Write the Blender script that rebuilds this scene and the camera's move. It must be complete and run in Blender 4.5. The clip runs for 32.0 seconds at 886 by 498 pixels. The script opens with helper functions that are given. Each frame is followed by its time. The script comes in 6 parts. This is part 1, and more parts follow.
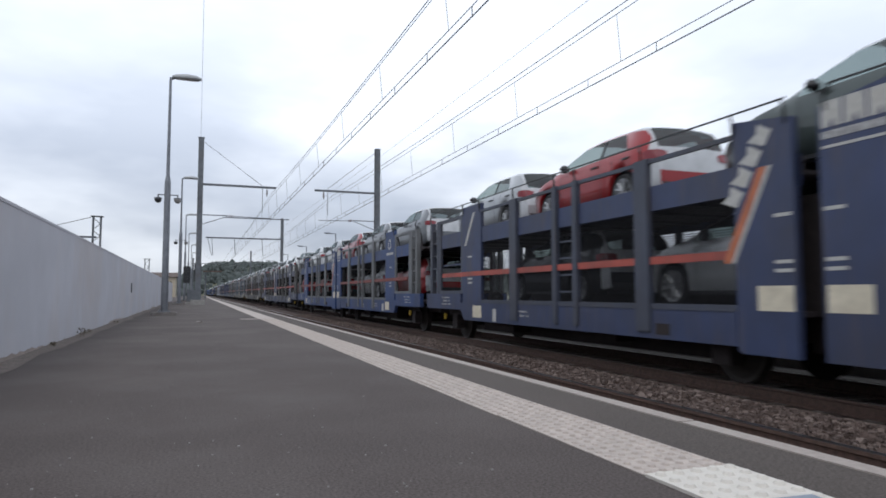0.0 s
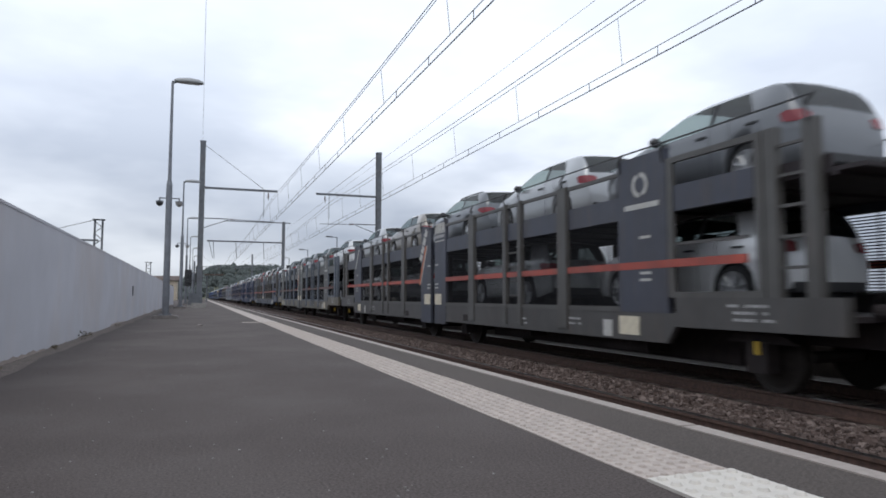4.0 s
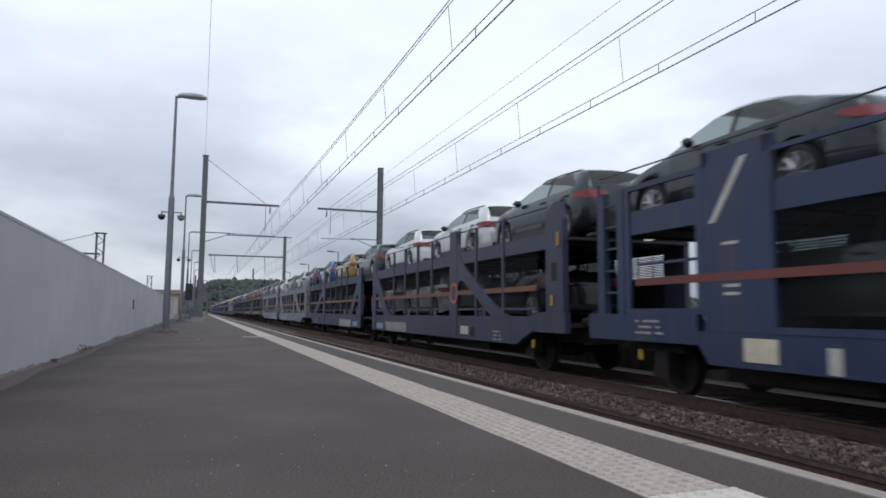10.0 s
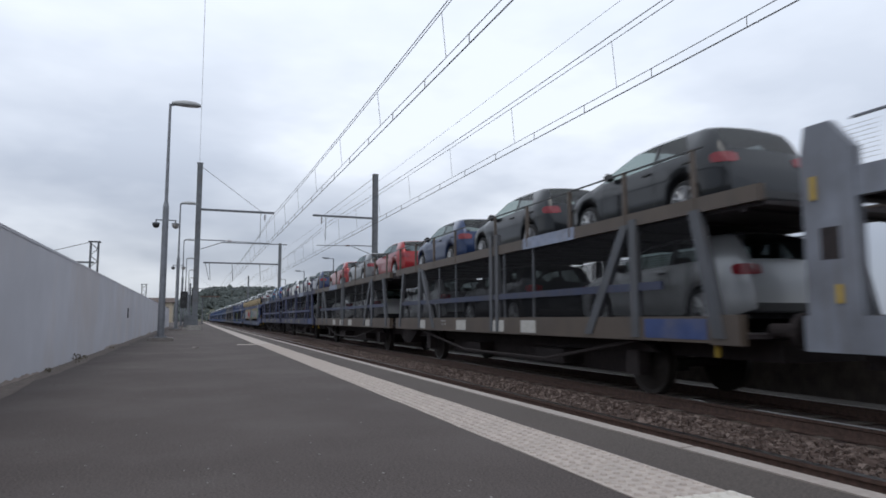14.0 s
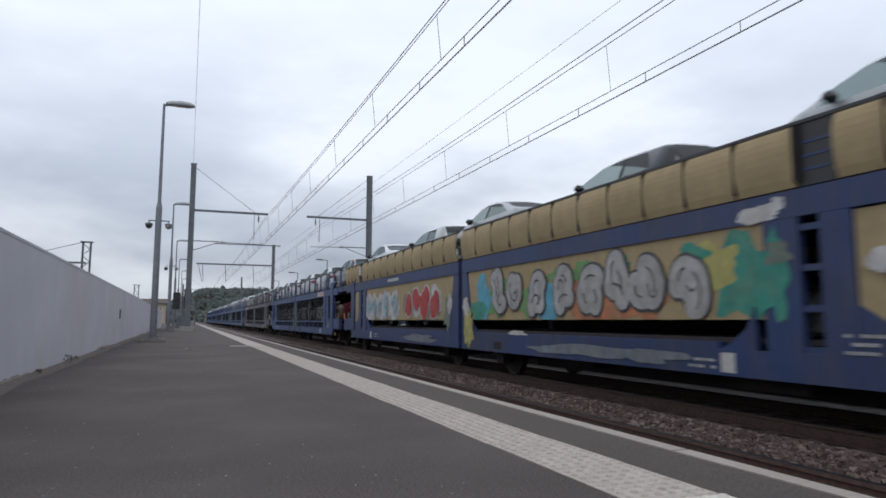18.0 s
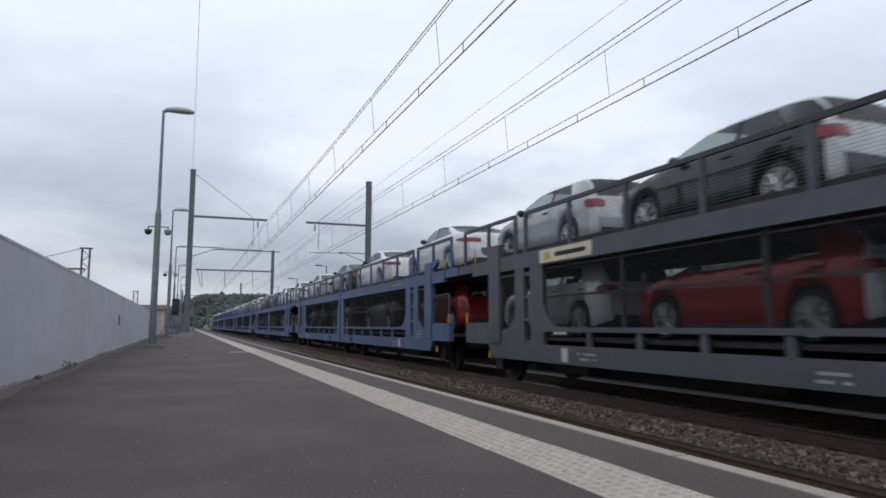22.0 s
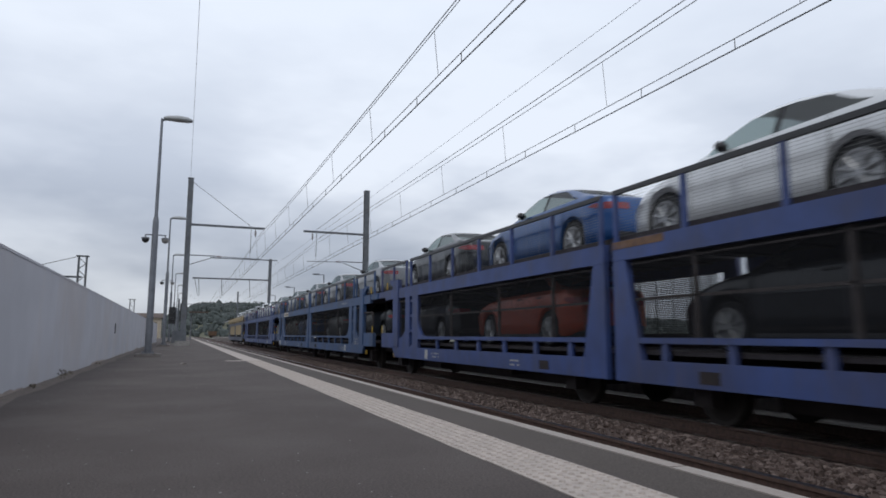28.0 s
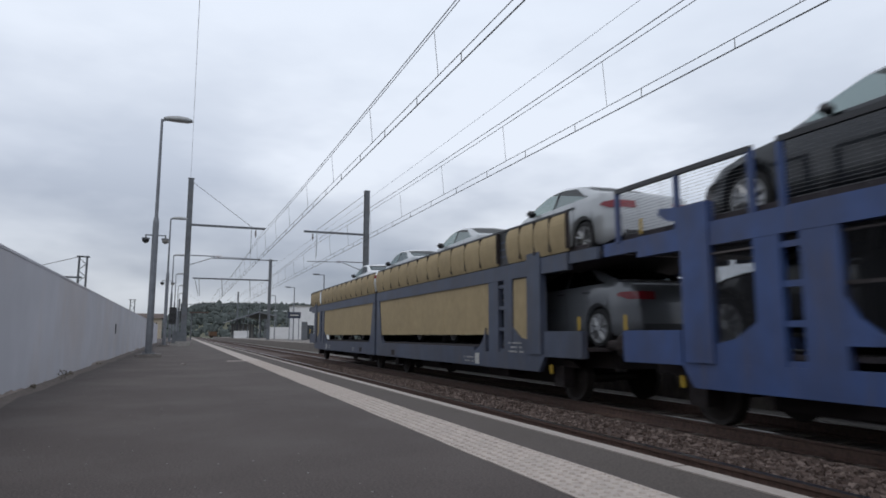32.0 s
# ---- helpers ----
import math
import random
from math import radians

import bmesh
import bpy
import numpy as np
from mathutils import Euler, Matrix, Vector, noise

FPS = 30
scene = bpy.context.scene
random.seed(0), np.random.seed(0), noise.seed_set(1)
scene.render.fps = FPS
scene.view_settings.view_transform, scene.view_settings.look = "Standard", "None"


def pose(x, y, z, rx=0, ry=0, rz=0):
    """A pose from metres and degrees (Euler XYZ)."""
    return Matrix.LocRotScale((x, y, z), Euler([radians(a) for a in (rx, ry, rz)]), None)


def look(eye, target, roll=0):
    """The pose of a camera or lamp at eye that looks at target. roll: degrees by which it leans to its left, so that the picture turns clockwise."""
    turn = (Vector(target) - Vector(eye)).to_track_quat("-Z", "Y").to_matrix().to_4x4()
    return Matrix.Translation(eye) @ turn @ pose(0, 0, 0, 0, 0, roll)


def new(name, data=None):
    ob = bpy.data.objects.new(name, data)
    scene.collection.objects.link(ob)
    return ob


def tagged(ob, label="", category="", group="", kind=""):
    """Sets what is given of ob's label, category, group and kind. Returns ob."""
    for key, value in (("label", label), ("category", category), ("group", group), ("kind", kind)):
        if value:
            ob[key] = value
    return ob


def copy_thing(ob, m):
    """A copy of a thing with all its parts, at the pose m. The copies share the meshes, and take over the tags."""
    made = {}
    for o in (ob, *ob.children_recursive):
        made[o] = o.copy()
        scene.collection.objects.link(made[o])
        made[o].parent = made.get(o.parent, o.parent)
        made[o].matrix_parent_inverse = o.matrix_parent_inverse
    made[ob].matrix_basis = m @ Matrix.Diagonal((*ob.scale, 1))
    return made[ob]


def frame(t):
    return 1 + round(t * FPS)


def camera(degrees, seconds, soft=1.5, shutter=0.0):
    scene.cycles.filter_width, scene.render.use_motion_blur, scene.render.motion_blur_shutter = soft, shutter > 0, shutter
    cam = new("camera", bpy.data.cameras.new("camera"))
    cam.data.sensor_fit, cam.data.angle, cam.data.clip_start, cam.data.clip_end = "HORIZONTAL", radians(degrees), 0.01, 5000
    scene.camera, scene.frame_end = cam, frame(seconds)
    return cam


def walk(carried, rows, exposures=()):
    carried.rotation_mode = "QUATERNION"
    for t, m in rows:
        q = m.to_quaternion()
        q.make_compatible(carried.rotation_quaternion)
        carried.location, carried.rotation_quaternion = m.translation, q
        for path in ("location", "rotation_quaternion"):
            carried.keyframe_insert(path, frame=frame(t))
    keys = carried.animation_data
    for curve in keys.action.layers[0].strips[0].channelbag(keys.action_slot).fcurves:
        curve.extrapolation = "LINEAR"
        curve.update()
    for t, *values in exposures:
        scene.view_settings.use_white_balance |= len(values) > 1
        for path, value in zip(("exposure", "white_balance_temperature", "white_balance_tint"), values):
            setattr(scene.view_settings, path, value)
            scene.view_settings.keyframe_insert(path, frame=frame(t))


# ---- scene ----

# ---- camera ----
EYE = (0.0, 0.0, 0.626)     # low over the platform
RAIL = -0.556               # top of the rails under the platform's surface
C1, C2 = 4.0, 7.57         # centre lines of the two tracks
SPEED = 16.44               # the train's speed towards the camera, m/s
cam = camera(68, 32.0, soft=1.7, shutter=0.19)
# seconds, turn to the right of the track, tilt up, lean
PATH = [
    (0, 20.44, 3.88, -0.01), (0.5, 20.54, 3.90, 0.09), (1, 20.62, 3.87, 0.18), (1.5, 20.69, 3.77, 0.26), (2, 20.68, 3.71, 0.20),
    (2.5, 20.58, 3.74, 0.18), (3, 20.46, 3.83, 0.10), (3.5, 20.43, 3.98, 0.10), (5.5, 19.80, 5.07, -0.04), (6, 19.71, 5.38, 0.06),
    (6.5, 19.73, 5.59, 0.15), (7, 19.86, 5.63, 0.33), (7.5, 19.98, 5.62, 0.34), (8, 20.04, 5.62, 0.29), (8.5, 20.07, 5.58, 0.20),
    (9, 20.10, 5.55, 0.28), (9.5, 20.18, 5.51, 0.35), (10, 20.23, 5.53, 0.38), (10.5, 20.17, 5.65, 0.34), (11, 20.10, 5.81, 0.22),
    (11.5, 20.23, 5.85, 0.26), (12, 20.42, 5.84, 0.31), (12.5, 20.56, 5.77, 0.22), (13, 20.49, 5.88, -0.01), (13.5, 20.56, 5.96, -0.10),
    (14, 20.63, 6.03, -0.13), (14.5, 20.74, 6.08, -0.11), (16.5, 21.00, 6.08, -0.11), (17, 21.00, 6.14, -0.08), (17.5, 21.02, 6.23, -0.01),
    (18, 21.16, 6.22, 0.11), (18.5, 21.28, 6.20, 0.21), (19, 21.37, 6.14, 0.23), (19.5, 21.41, 6.21, 0.18), (20, 21.37, 6.29, 0.08),
    (20.5, 21.33, 6.37, 0.11), (21, 21.28, 6.51, -0.01), (21.5, 21.25, 6.61, 0.03), (22, 21.22, 6.70, -0.01), (22.5, 21.18, 6.71, -0.01),
    (23, 21.34, 6.60, 0.13), (23.5, 21.44, 6.56, 0.06), (24, 21.44, 6.65, 0.14), (24.5, 21.42, 6.67, 0.12), (25, 21.50, 6.73, 0.23),
    (25.5, 21.51, 6.77, 0.16), (27.5, 21.47, 7.27, 0.27), (28, 21.43, 7.51, 0.19), (28.5, 21.39, 7.78, 0.04), (29, 21.43, 7.94, 0.01),
    (29.5, 21.48, 8.01, 0.01), (30, 21.51, 7.93, 0.14), (30.5, 21.52, 7.78, 0.16), (31, 21.50, 7.64, 0.19), (31.5, 21.47, 7.50, 0.20),
    (32, 21.41, 7.50, 0.10),
]
walk(cam, [(t, pose(*EYE, 90 + p, 0, -y) @ pose(0, 0, 0, 0, 0, r)) for t, y, p, r in PATH],
     exposures=[(0.0, 0.2), (4.5, 0.12), (9.0, 0.02), (20.0, -0.06), (32.0, -0.2)])


# ---- world and sun ----
def make_world():
    w = bpy.data.worlds.new("overcast_sky")
    w.use_nodes = True
    nt = w.node_tree
    nt.nodes.clear()
    N, K = nt.nodes.new, nt.links.new
    sky = N("ShaderNodeTexSky")
    sky.sky_type, sky.sun_disc = "NISHITA", False
    sky.sun_elevation, sky.sun_rotation = radians(48), radians(200)
    bg1 = N("ShaderNodeBackground")
    bg1.inputs["Strength"].default_value = 0.1
    K(sky.outputs[0], bg1.inputs["Color"])
    tc = N("ShaderNodeTexCoord")
    mp = N("ShaderNodeMapping")
    mp.inputs["Scale"].default_value = (1.0, 1.0, 2.6)
    mp.inputs["Location"].default_value = (0.7, 0.4, 0.2)
    K(tc.outputs["Generated"], mp.inputs["Vector"])
    n1 = N("ShaderNodeTexNoise")
    n1.inputs["Scale"].default_value, n1.inputs["Detail"].default_value = 1.9, 5
    n1.inputs["Roughness"].default_value = 0.52
    K(mp.outputs[0], n1.inputs["Vector"])
    ramp = N("ShaderNodeValToRGB")
    e = ramp.color_ramp.elements
    e[0].position, e[0].color = 0.395, (0.405, 0.455, 0.56, 1)
    e[1].position, e[1].color = 0.605, (0.84, 0.89, 0.98, 1)
    m = e.new(0.5)
    m.color = (0.58, 0.63, 0.73, 1)
    K(n1.outputs["Fac"], ramp.inputs["Fac"])
    # thin cloud overhead is brighter than the deep cloud near the horizon
    sep = N("ShaderNodeSeparateXYZ")
    K(tc.outputs["Generated"], sep.inputs[0])
    up = N("ShaderNodeMapRange")
    up.inputs["From Min"].default_value, up.inputs["From Max"].default_value = 0.09, 0.46
    up.inputs["To Min"].default_value, up.inputs["To Max"].default_value = 0.0, 0.85
    K(sep.outputs["Z"], up.inputs["Value"])
    mix = N("ShaderNodeMixRGB")
    mix.inputs[2].default_value = (0.85, 0.925, 1.05, 1)
    K(up.outputs[0], mix.inputs[0])
    K(ramp.outputs[0], mix.inputs[1])
    # the cloud is deeper and darker low down
    lo = N("ShaderNodeMapRange")
    lo.inputs["From Min"].default_value, lo.inputs["From Max"].default_value = 0.0, 0.24
    lo.inputs["To Min"].default_value, lo.inputs["To Max"].default_value = 0.66, 1.0
    K(sep.outputs["Z"], lo.inputs["Value"])
    dim = N("ShaderNodeMixRGB")
    dim.blend_type = "MULTIPLY"
    dim.inputs[0].default_value = 1.0
    K(mix.outputs[0], dim.inputs[1])
    K(lo.outputs[0], dim.inputs[2])
    bg2 = N("ShaderNodeBackground")
    bg2.inputs["Strength"].default_value = 1.16
    K(dim.outputs[0], bg2.inputs["Color"])
    ms = N("ShaderNodeMixShader")
    ms.inputs[0].default_value = 0.93
    K(bg1.outputs[0], ms.inputs[1])
    K(bg2.outputs[0], ms.inputs[2])
    out = N("ShaderNodeOutputWorld")
    K(ms.outputs[0], out.inputs["Surface"])
    scene.world = w


make_world()
sun = new("sun", bpy.data.lights.new("sun", "SUN"))
sun.data.energy, sun.data.angle, sun.data.color = 0.6, radians(25), (1.0, 0.96, 0.9)
sun.matrix_world = look((-12, -20, 30), (0, 0, 0))


# ---- materials ----
def mat(name, color, rough=0.7, metal=0.0, noise_scale=8.0, amount=0.2, bump=0.0, bump_scale=60.0, coat=0.0,
        stain=None, stain_scale=0.6, stain_amount=0.0, own=False, spec=0.5, big=0.0, streak=0.0, drips=0.0):
    """A surface with grain and stains. own: the base colour is the object's own colour."""
    m = bpy.data.materials.new(name)
    m.use_nodes = True
    nt = m.node_tree
    N, K = nt.nodes.new, nt.links.new
    b = nt.nodes["Principled BSDF"]
    b.inputs["Roughness"].default_value, b.inputs["Metallic"].default_value = rough, metal
    b.inputs["Specular IOR Level"].default_value = spec
    b.inputs["Coat Weight"].default_value = coat
    b.inputs["Coat Roughness"].default_value = 0.06
    tc = N("ShaderNodeTexCoord")
    src = None
    if own:
        oi = N("ShaderNodeObjectInfo")
        src = oi.outputs["Color"]
    else:
        rgb = N("ShaderNodeRGB")
        rgb.outputs[0].default_value = (*color, 1)
        src = rgb.outputs[0]

    def vary(src, scale, amt, detail=4):
        n = N("ShaderNodeTexNoise")
        n.inputs["Scale"].default_value, n.inputs["Detail"].default_value = scale, detail
        K(tc.outputs["Object"], n.inputs["Vector"])
        mr = N("ShaderNodeMapRange")
        mr.inputs["From Min"].default_value, mr.inputs["From Max"].default_value = 0.3, 0.7
        mr.inputs["To Min"].default_value, mr.inputs["To Max"].default_value = 1 - amt, 1 + amt
        K(n.outputs["Fac"], mr.inputs["Value"])
        mx = N("ShaderNodeMixRGB")
        mx.blend_type = "MULTIPLY"
        mx.inputs[0].default_value = 1
        K(src, mx.inputs[1])
        K(mr.outputs[0], mx.inputs[2])
        return mx.outputs[0], n

    n = None
    if amount:
        src, n = vary(src, noise_scale, amount)
    if big:
        src, _ = vary(src, 0.7, big, 3)
    if stain is not None and stain_amount:
        sn = N("ShaderNodeTexNoise")
        sn.inputs["Scale"].default_value, sn.inputs["Detail"].default_value = stain_scale, 8
        sn.inputs["Roughness"].default_value = 0.65
        if streak:
            sm = N("ShaderNodeMapping")
            sm.inputs["Scale"].default_value = (1, 1, streak)
            K(tc.outputs["Object"], sm.inputs["Vector"])
            K(sm.outputs[0], sn.inputs["Vector"])
        else:
            K(tc.outputs["Object"], sn.inputs["Vector"])
        sr = N("ShaderNodeMapRange")
        sr.inputs["From Min"].default_value, sr.inputs["From Max"].default_value = 0.46, 0.68
        sr.inputs["To Min"].default_value, sr.inputs["To Max"].default_value = 0, stain_amount
        K(sn.outputs["Fac"], sr.inputs["Value"])
        mx = N("ShaderNodeMixRGB")
        mx.inputs[2].default_value = (*stain, 1)
        K(sr.outputs[0], mx.inputs[0])
        K(src, mx.inputs[1])
        src = mx.outputs[0]
    if drips:
        # thin runs of rust and dust
        dn, dm, dr, mx = N("ShaderNodeTexNoise"), N("ShaderNodeMapping"), N("ShaderNodeMapRange"), N("ShaderNodeMixRGB")
        dm.inputs["Scale"].default_value = (7, 7, 0.55)
        dn.inputs["Scale"].default_value, dn.inputs["Detail"].default_value = 1.6, 6
        dr.inputs["From Min"].default_value, dr.inputs["From Max"].default_value = 0.54, 0.74
        dr.inputs["To Min"].default_value, dr.inputs["To Max"].default_value = 0, drips
        mx.inputs[2].default_value = (0.095, 0.072, 0.058, 1)
        K(tc.outputs["Object"], dm.inputs["Vector"])
        K(dm.outputs[0], dn.inputs["Vector"])
        K(dn.outputs["Fac"], dr.inputs["Value"])
        K(dr.outputs[0], mx.inputs[0])
        K(src, mx.inputs[1])
        src = mx.outputs[0]
    K(src, b.inputs["Base Color"])
    if bump:
        bn = N("ShaderNodeTexNoise")
        bn.inputs["Scale"].default_value, bn.inputs["Detail"].default_value = bump_scale, 5
        K(tc.outputs["Object"], bn.inputs["Vector"])
        bp = N("ShaderNodeBump")
        bp.inputs["Strength"].default_value, bp.inputs["Distance"].default_value = bump, 0.01
        K(bn.outputs["Fac"], bp.inputs["Height"])
        K(bp.outputs[0], b.inputs["Normal"])
    return m


def glass_mat(name, tint, gloss=0.06):
    """Thin tinted pane: straight through, with a reflection that grows at a grazing view."""
    m = bpy.data.materials.new(name)
    m.use_nodes = True
    nt = m.node_tree
    nt.nodes.clear()
    N, K = nt.nodes.new, nt.links.new
    tr, gl, mx, lw, out = (N("ShaderNodeBsdfTransparent"), N("ShaderNodeBsdfGlossy"), N("ShaderNodeMixShader"),
                           N("ShaderNodeLayerWeight"), N("ShaderNodeOutputMaterial"))
    tr.inputs["Color"].default_value = (*tint, 1)
    gl.inputs["Roughness"].default_value = gloss
    lw.inputs["Blend"].default_value = 0.25
    mr = N("ShaderNodeMapRange")
    mr.inputs["To Min"].default_value, mr.inputs["To Max"].default_value = 0.04, 0.22
    K(lw.outputs["Facing"], mr.inputs["Value"])
    K(mr.outputs[0], mx.inputs[0])
    K(tr.outputs[0], mx.inputs[1])
    K(gl.outputs[0], mx.inputs[2])
    K(mx.outputs[0], out.inputs["Surface"])
    return m


ASPHALT = mat("asphalt", (0.0755, 0.0612, 0.0565), 0.9, noise_scale=95, amount=0.5, bump=0.25, bump_scale=240, big=0.15,
              stain=(0.105, 0.094, 0.088), stain_scale=0.7, stain_amount=0.4, spec=0.3)
ASPHALT_STRIP = mat("asphalt_strip", (0.076, 0.063, 0.056), 0.9, noise_scale=95, amount=0.4, bump=0.25, bump_scale=240, big=0.1, spec=0.3)
TACTILE = mat("worn_tactile_slab", (0.395, 0.34, 0.302), 0.85, noise_scale=25, amount=0.16, bump=0.2, bump_scale=120,
              stain=(0.24, 0.22, 0.195), stain_scale=2.2, stain_amount=0.5)
TACTILE_NEW = mat("clean_tactile_slab", (0.54, 0.505, 0.455), 0.8, noise_scale=25, amount=0.06, bump=0.15, bump_scale=120,
                  stain=(0.6, 0.56, 0.5), stain_scale=3, stain_amount=0.3)
NOSING = mat("pale_edge_stone", (0.295, 0.255, 0.228), 0.85, noise_scale=30, amount=0.12, bump=0.2, bump_scale=90,
             stain=(0.36, 0.34, 0.31), stain_scale=1.3, stain_amount=0.4)
CONCRETE = mat("concrete", (0.30, 0.29, 0.275), 0.9, noise_scale=14, amount=0.2, bump=0.35, bump_scale=50, stain=(0.2, 0.19, 0.175),
               stain_scale=1.8, stain_amount=0.5)
FOOTING = mat("grey_footing", (0.17, 0.155, 0.145), 0.9, noise_scale=9, amount=0.25, bump=0.3, bump_scale=40)
GRIME = mat("splashed_grime", (0.30, 0.25, 0.225), 0.95, noise_scale=3, amount=0.18, big=0.15, bump=0.2, bump_scale=40)
WALL = mat("white_render", (0.475, 0.475, 0.51), 0.88, noise_scale=1.6, amount=0.05, bump=0.12, bump_scale=35, big=0.05,
           stain=(0.47, 0.40, 0.36), stain_scale=0.55, stain_amount=0.42, streak=0.6)
DIRT = mat("gritty_dirt", (0.115, 0.094, 0.082), 0.95, noise_scale=30, amount=0.35, bump=0.6, bump_scale=60)
BALLAST = mat("ballast_bed", (0.064, 0.042, 0.036), 0.95, noise_scale=24, amount=0.55, bump=1.0, bump_scale=22, big=0.12,
              stain=(0.10, 0.075, 0.06), stain_scale=1.2, stain_amount=0.4)
RUST = mat("rusty_rail", (0.090, 0.054, 0.042), 0.75, 0.2, noise_scale=16, amount=0.3, bump=0.2, bump_scale=60)
RAILTOP = mat("worn_rail_head", (0.32, 0.30, 0.29), 0.28, 1.0, noise_scale=20, amount=0.1)
SLEEPER = mat("concrete_sleeper", (0.115, 0.092, 0.076), 0.95, noise_scale=18, amount=0.2, bump=0.3, stain=(0.13, 0.09, 0.07), stain_scale=2, stain_amount=0.6)
GALV = mat("galvanised_steel", (0.18, 0.19, 0.21), 0.5, 0.55, noise_scale=7, amount=0.15, bump=0.05)
MAST = mat("grey_mast_steel", (0.125, 0.135, 0.15), 0.6, 0.3, noise_scale=5, amount=0.2, bump=0.1, stain=(0.12, 0.075, 0.05), stain_scale=1.4, stain_amount=0.25)
WIRE = mat("dark_wire", (0.12, 0.12, 0.125), 0.6, 0.3, amount=0.1)
LAMPHEAD = mat("pale_lamp_casing", (0.34, 0.35, 0.36), 0.45, noise_scale=9, amount=0.1)
CERAMIC = mat("brown_insulator", (0.10, 0.05, 0.035), 0.25, amount=0.1)
LAMPGLASS = mat("lamp_diffuser", (0.55, 0.56, 0.57), 0.3, amount=0.05)
BLACK = mat("black_plastic", (0.018, 0.018, 0.02), 0.45, noise_scale=20, amount=0.15)
WPAINT = mat("wagon_paint", (1, 1, 1), 0.55, noise_scale=3.0, amount=0.12, own=True, big=0.1, bump=0.08, bump_scale=30,
             stain=(0.048, 0.041, 0.038), stain_scale=1.1, stain_amount=0.45, streak=0.4, drips=0.38)
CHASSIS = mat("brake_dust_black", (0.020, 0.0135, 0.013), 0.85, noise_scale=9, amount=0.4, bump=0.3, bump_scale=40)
DECKIN = mat("deck_underside", (0.026, 0.020, 0.022), 0.8, noise_scale=6, amount=0.3, bump=0.1)
SCREEN = mat("screen_wire", (0.022, 0.022, 0.024), 0.8, amount=0.1, spec=0.1)
GUARDWIRE = mat("grey_guard_wire", (0.16, 0.16, 0.165), 0.6, 0.2, amount=0.1)
RUSTBAR = mat("rusty_grey_bar", (0.075, 0.062, 0.06), 0.8, noise_scale=6, amount=0.25)
FILM = mat("white_protective_film", (0.46, 0.47, 0.485), 0.5, noise_scale=4, amount=0.12, bump=0.15, bump_scale=12)
TARP = mat("yellow_panel", (0.31, 0.235, 0.125), 0.75, noise_scale=5, amount=0.1, big=0.08, bump=0.12, bump_scale=25,
           stain=(0.27, 0.2, 0.1), stain_scale=1.5, stain_amount=0.4, streak=0.4)
WHEELST = mat("wheel_steel", (0.028, 0.022, 0.019), 0.7, 0.4, noise_scale=12, amount=0.3)
PLATE = mat("white_marking", (0.43, 0.42, 0.395), 0.7, noise_scale=12, amount=0.12, stain=(0.4, 0.36, 0.3), stain_scale=4, stain_amount=0.4)
LETTER = mat("faded_lettering", (0.34, 0.335, 0.33), 0.7, noise_scale=25, amount=0.3, stain=(0.12, 0.11, 0.11), stain_scale=9, stain_amount=0.6)
BLUEPANEL = mat("pale_blue_panel", (0.22, 0.25, 0.33), 0.6, noise_scale=8, amount=0.2, stain=(0.2, 0.19, 0.17), stain_scale=3, stain_amount=0.5)
TANPANEL = mat("tan_panel", (0.17, 0.155, 0.12), 0.7, noise_scale=5, amount=0.25, stain=(0.11, 0.10, 0.09), stain_scale=3, stain_amount=0.5)
CREAM = mat("cream_marking", (0.58, 0.52, 0.40), 0.7, noise_scale=10, amount=0.1, stain=(0.4, 0.34, 0.25), stain_scale=3, stain_amount=0.4)
ORANGE = mat("orange_marking", (0.42, 0.13, 0.06), 0.65, noise_scale=8, amount=0.15)
YELLOW = mat("yellow_handle", (0.45, 0.30, 0.04), 0.5, noise_scale=10, amount=0.12)
PAINT = mat("car_paint", (1, 1, 1), 0.30, 0.3, amount=0.0, coat=0.65, own=True, spec=0.25)
TYRE = mat("tyre_rubber", (0.016, 0.016, 0.017), 0.85, noise_scale=30, amount=0.2)
RIM = mat("alloy_rim", (0.32, 0.325, 0.335), 0.35, 0.55, amount=0.15)
ROOFRAIL = mat("roof_rail_black", (0.03, 0.03, 0.033), 0.35, 0.2, amount=0.1)
CARBLACK = mat("car_trim", (0.02, 0.02, 0.022), 0.5, amount=0.1)
TAIL = mat("tail_lamp_red", (0.19, 0.007, 0.014), 0.25, coat=0.4, amount=0.1)
SEATS = mat("dark_upholstery", (0.022, 0.022, 0.025), 0.9, amount=0.2)
GLASS = glass_mat("car_glass", (0.52, 0.58, 0.565), 0.02)
DARKGLASS = glass_mat("dark_car_glass", (0.34, 0.37, 0.37), 0.02)
GRASS = mat("dry_weeds", (0.14, 0.12, 0.09), 0.9, noise_scale=15, amount=0.4)
EARTH = mat("far_ground", (0.10, 0.10, 0.065), 0.95, noise_scale=0.6, amount=0.35, big=0.2)
# leaf green paled and greyed: distance haze is mixed into the colour
LEAF = mat("far_woods", (0.080, 0.092, 0.088), 0.95, noise_scale=0.06, amount=0.3, big=0.15, spec=0.1)
WHITEWALL = mat("white_facade", (0.68, 0.68, 0.69), 0.85, noise_scale=2, amount=0.06, stain=(0.5, 0.49, 0.48), stain_scale=0.6, stain_amount=0.3)
TILE = mat("clay_roof", (0.09, 0.065, 0.055), 0.9, noise_scale=4, amount=0.3)
CREAMWALL = mat("cream_facade", (0.42, 0.36, 0.28), 0.9, noise_scale=1.5, amount=0.12)
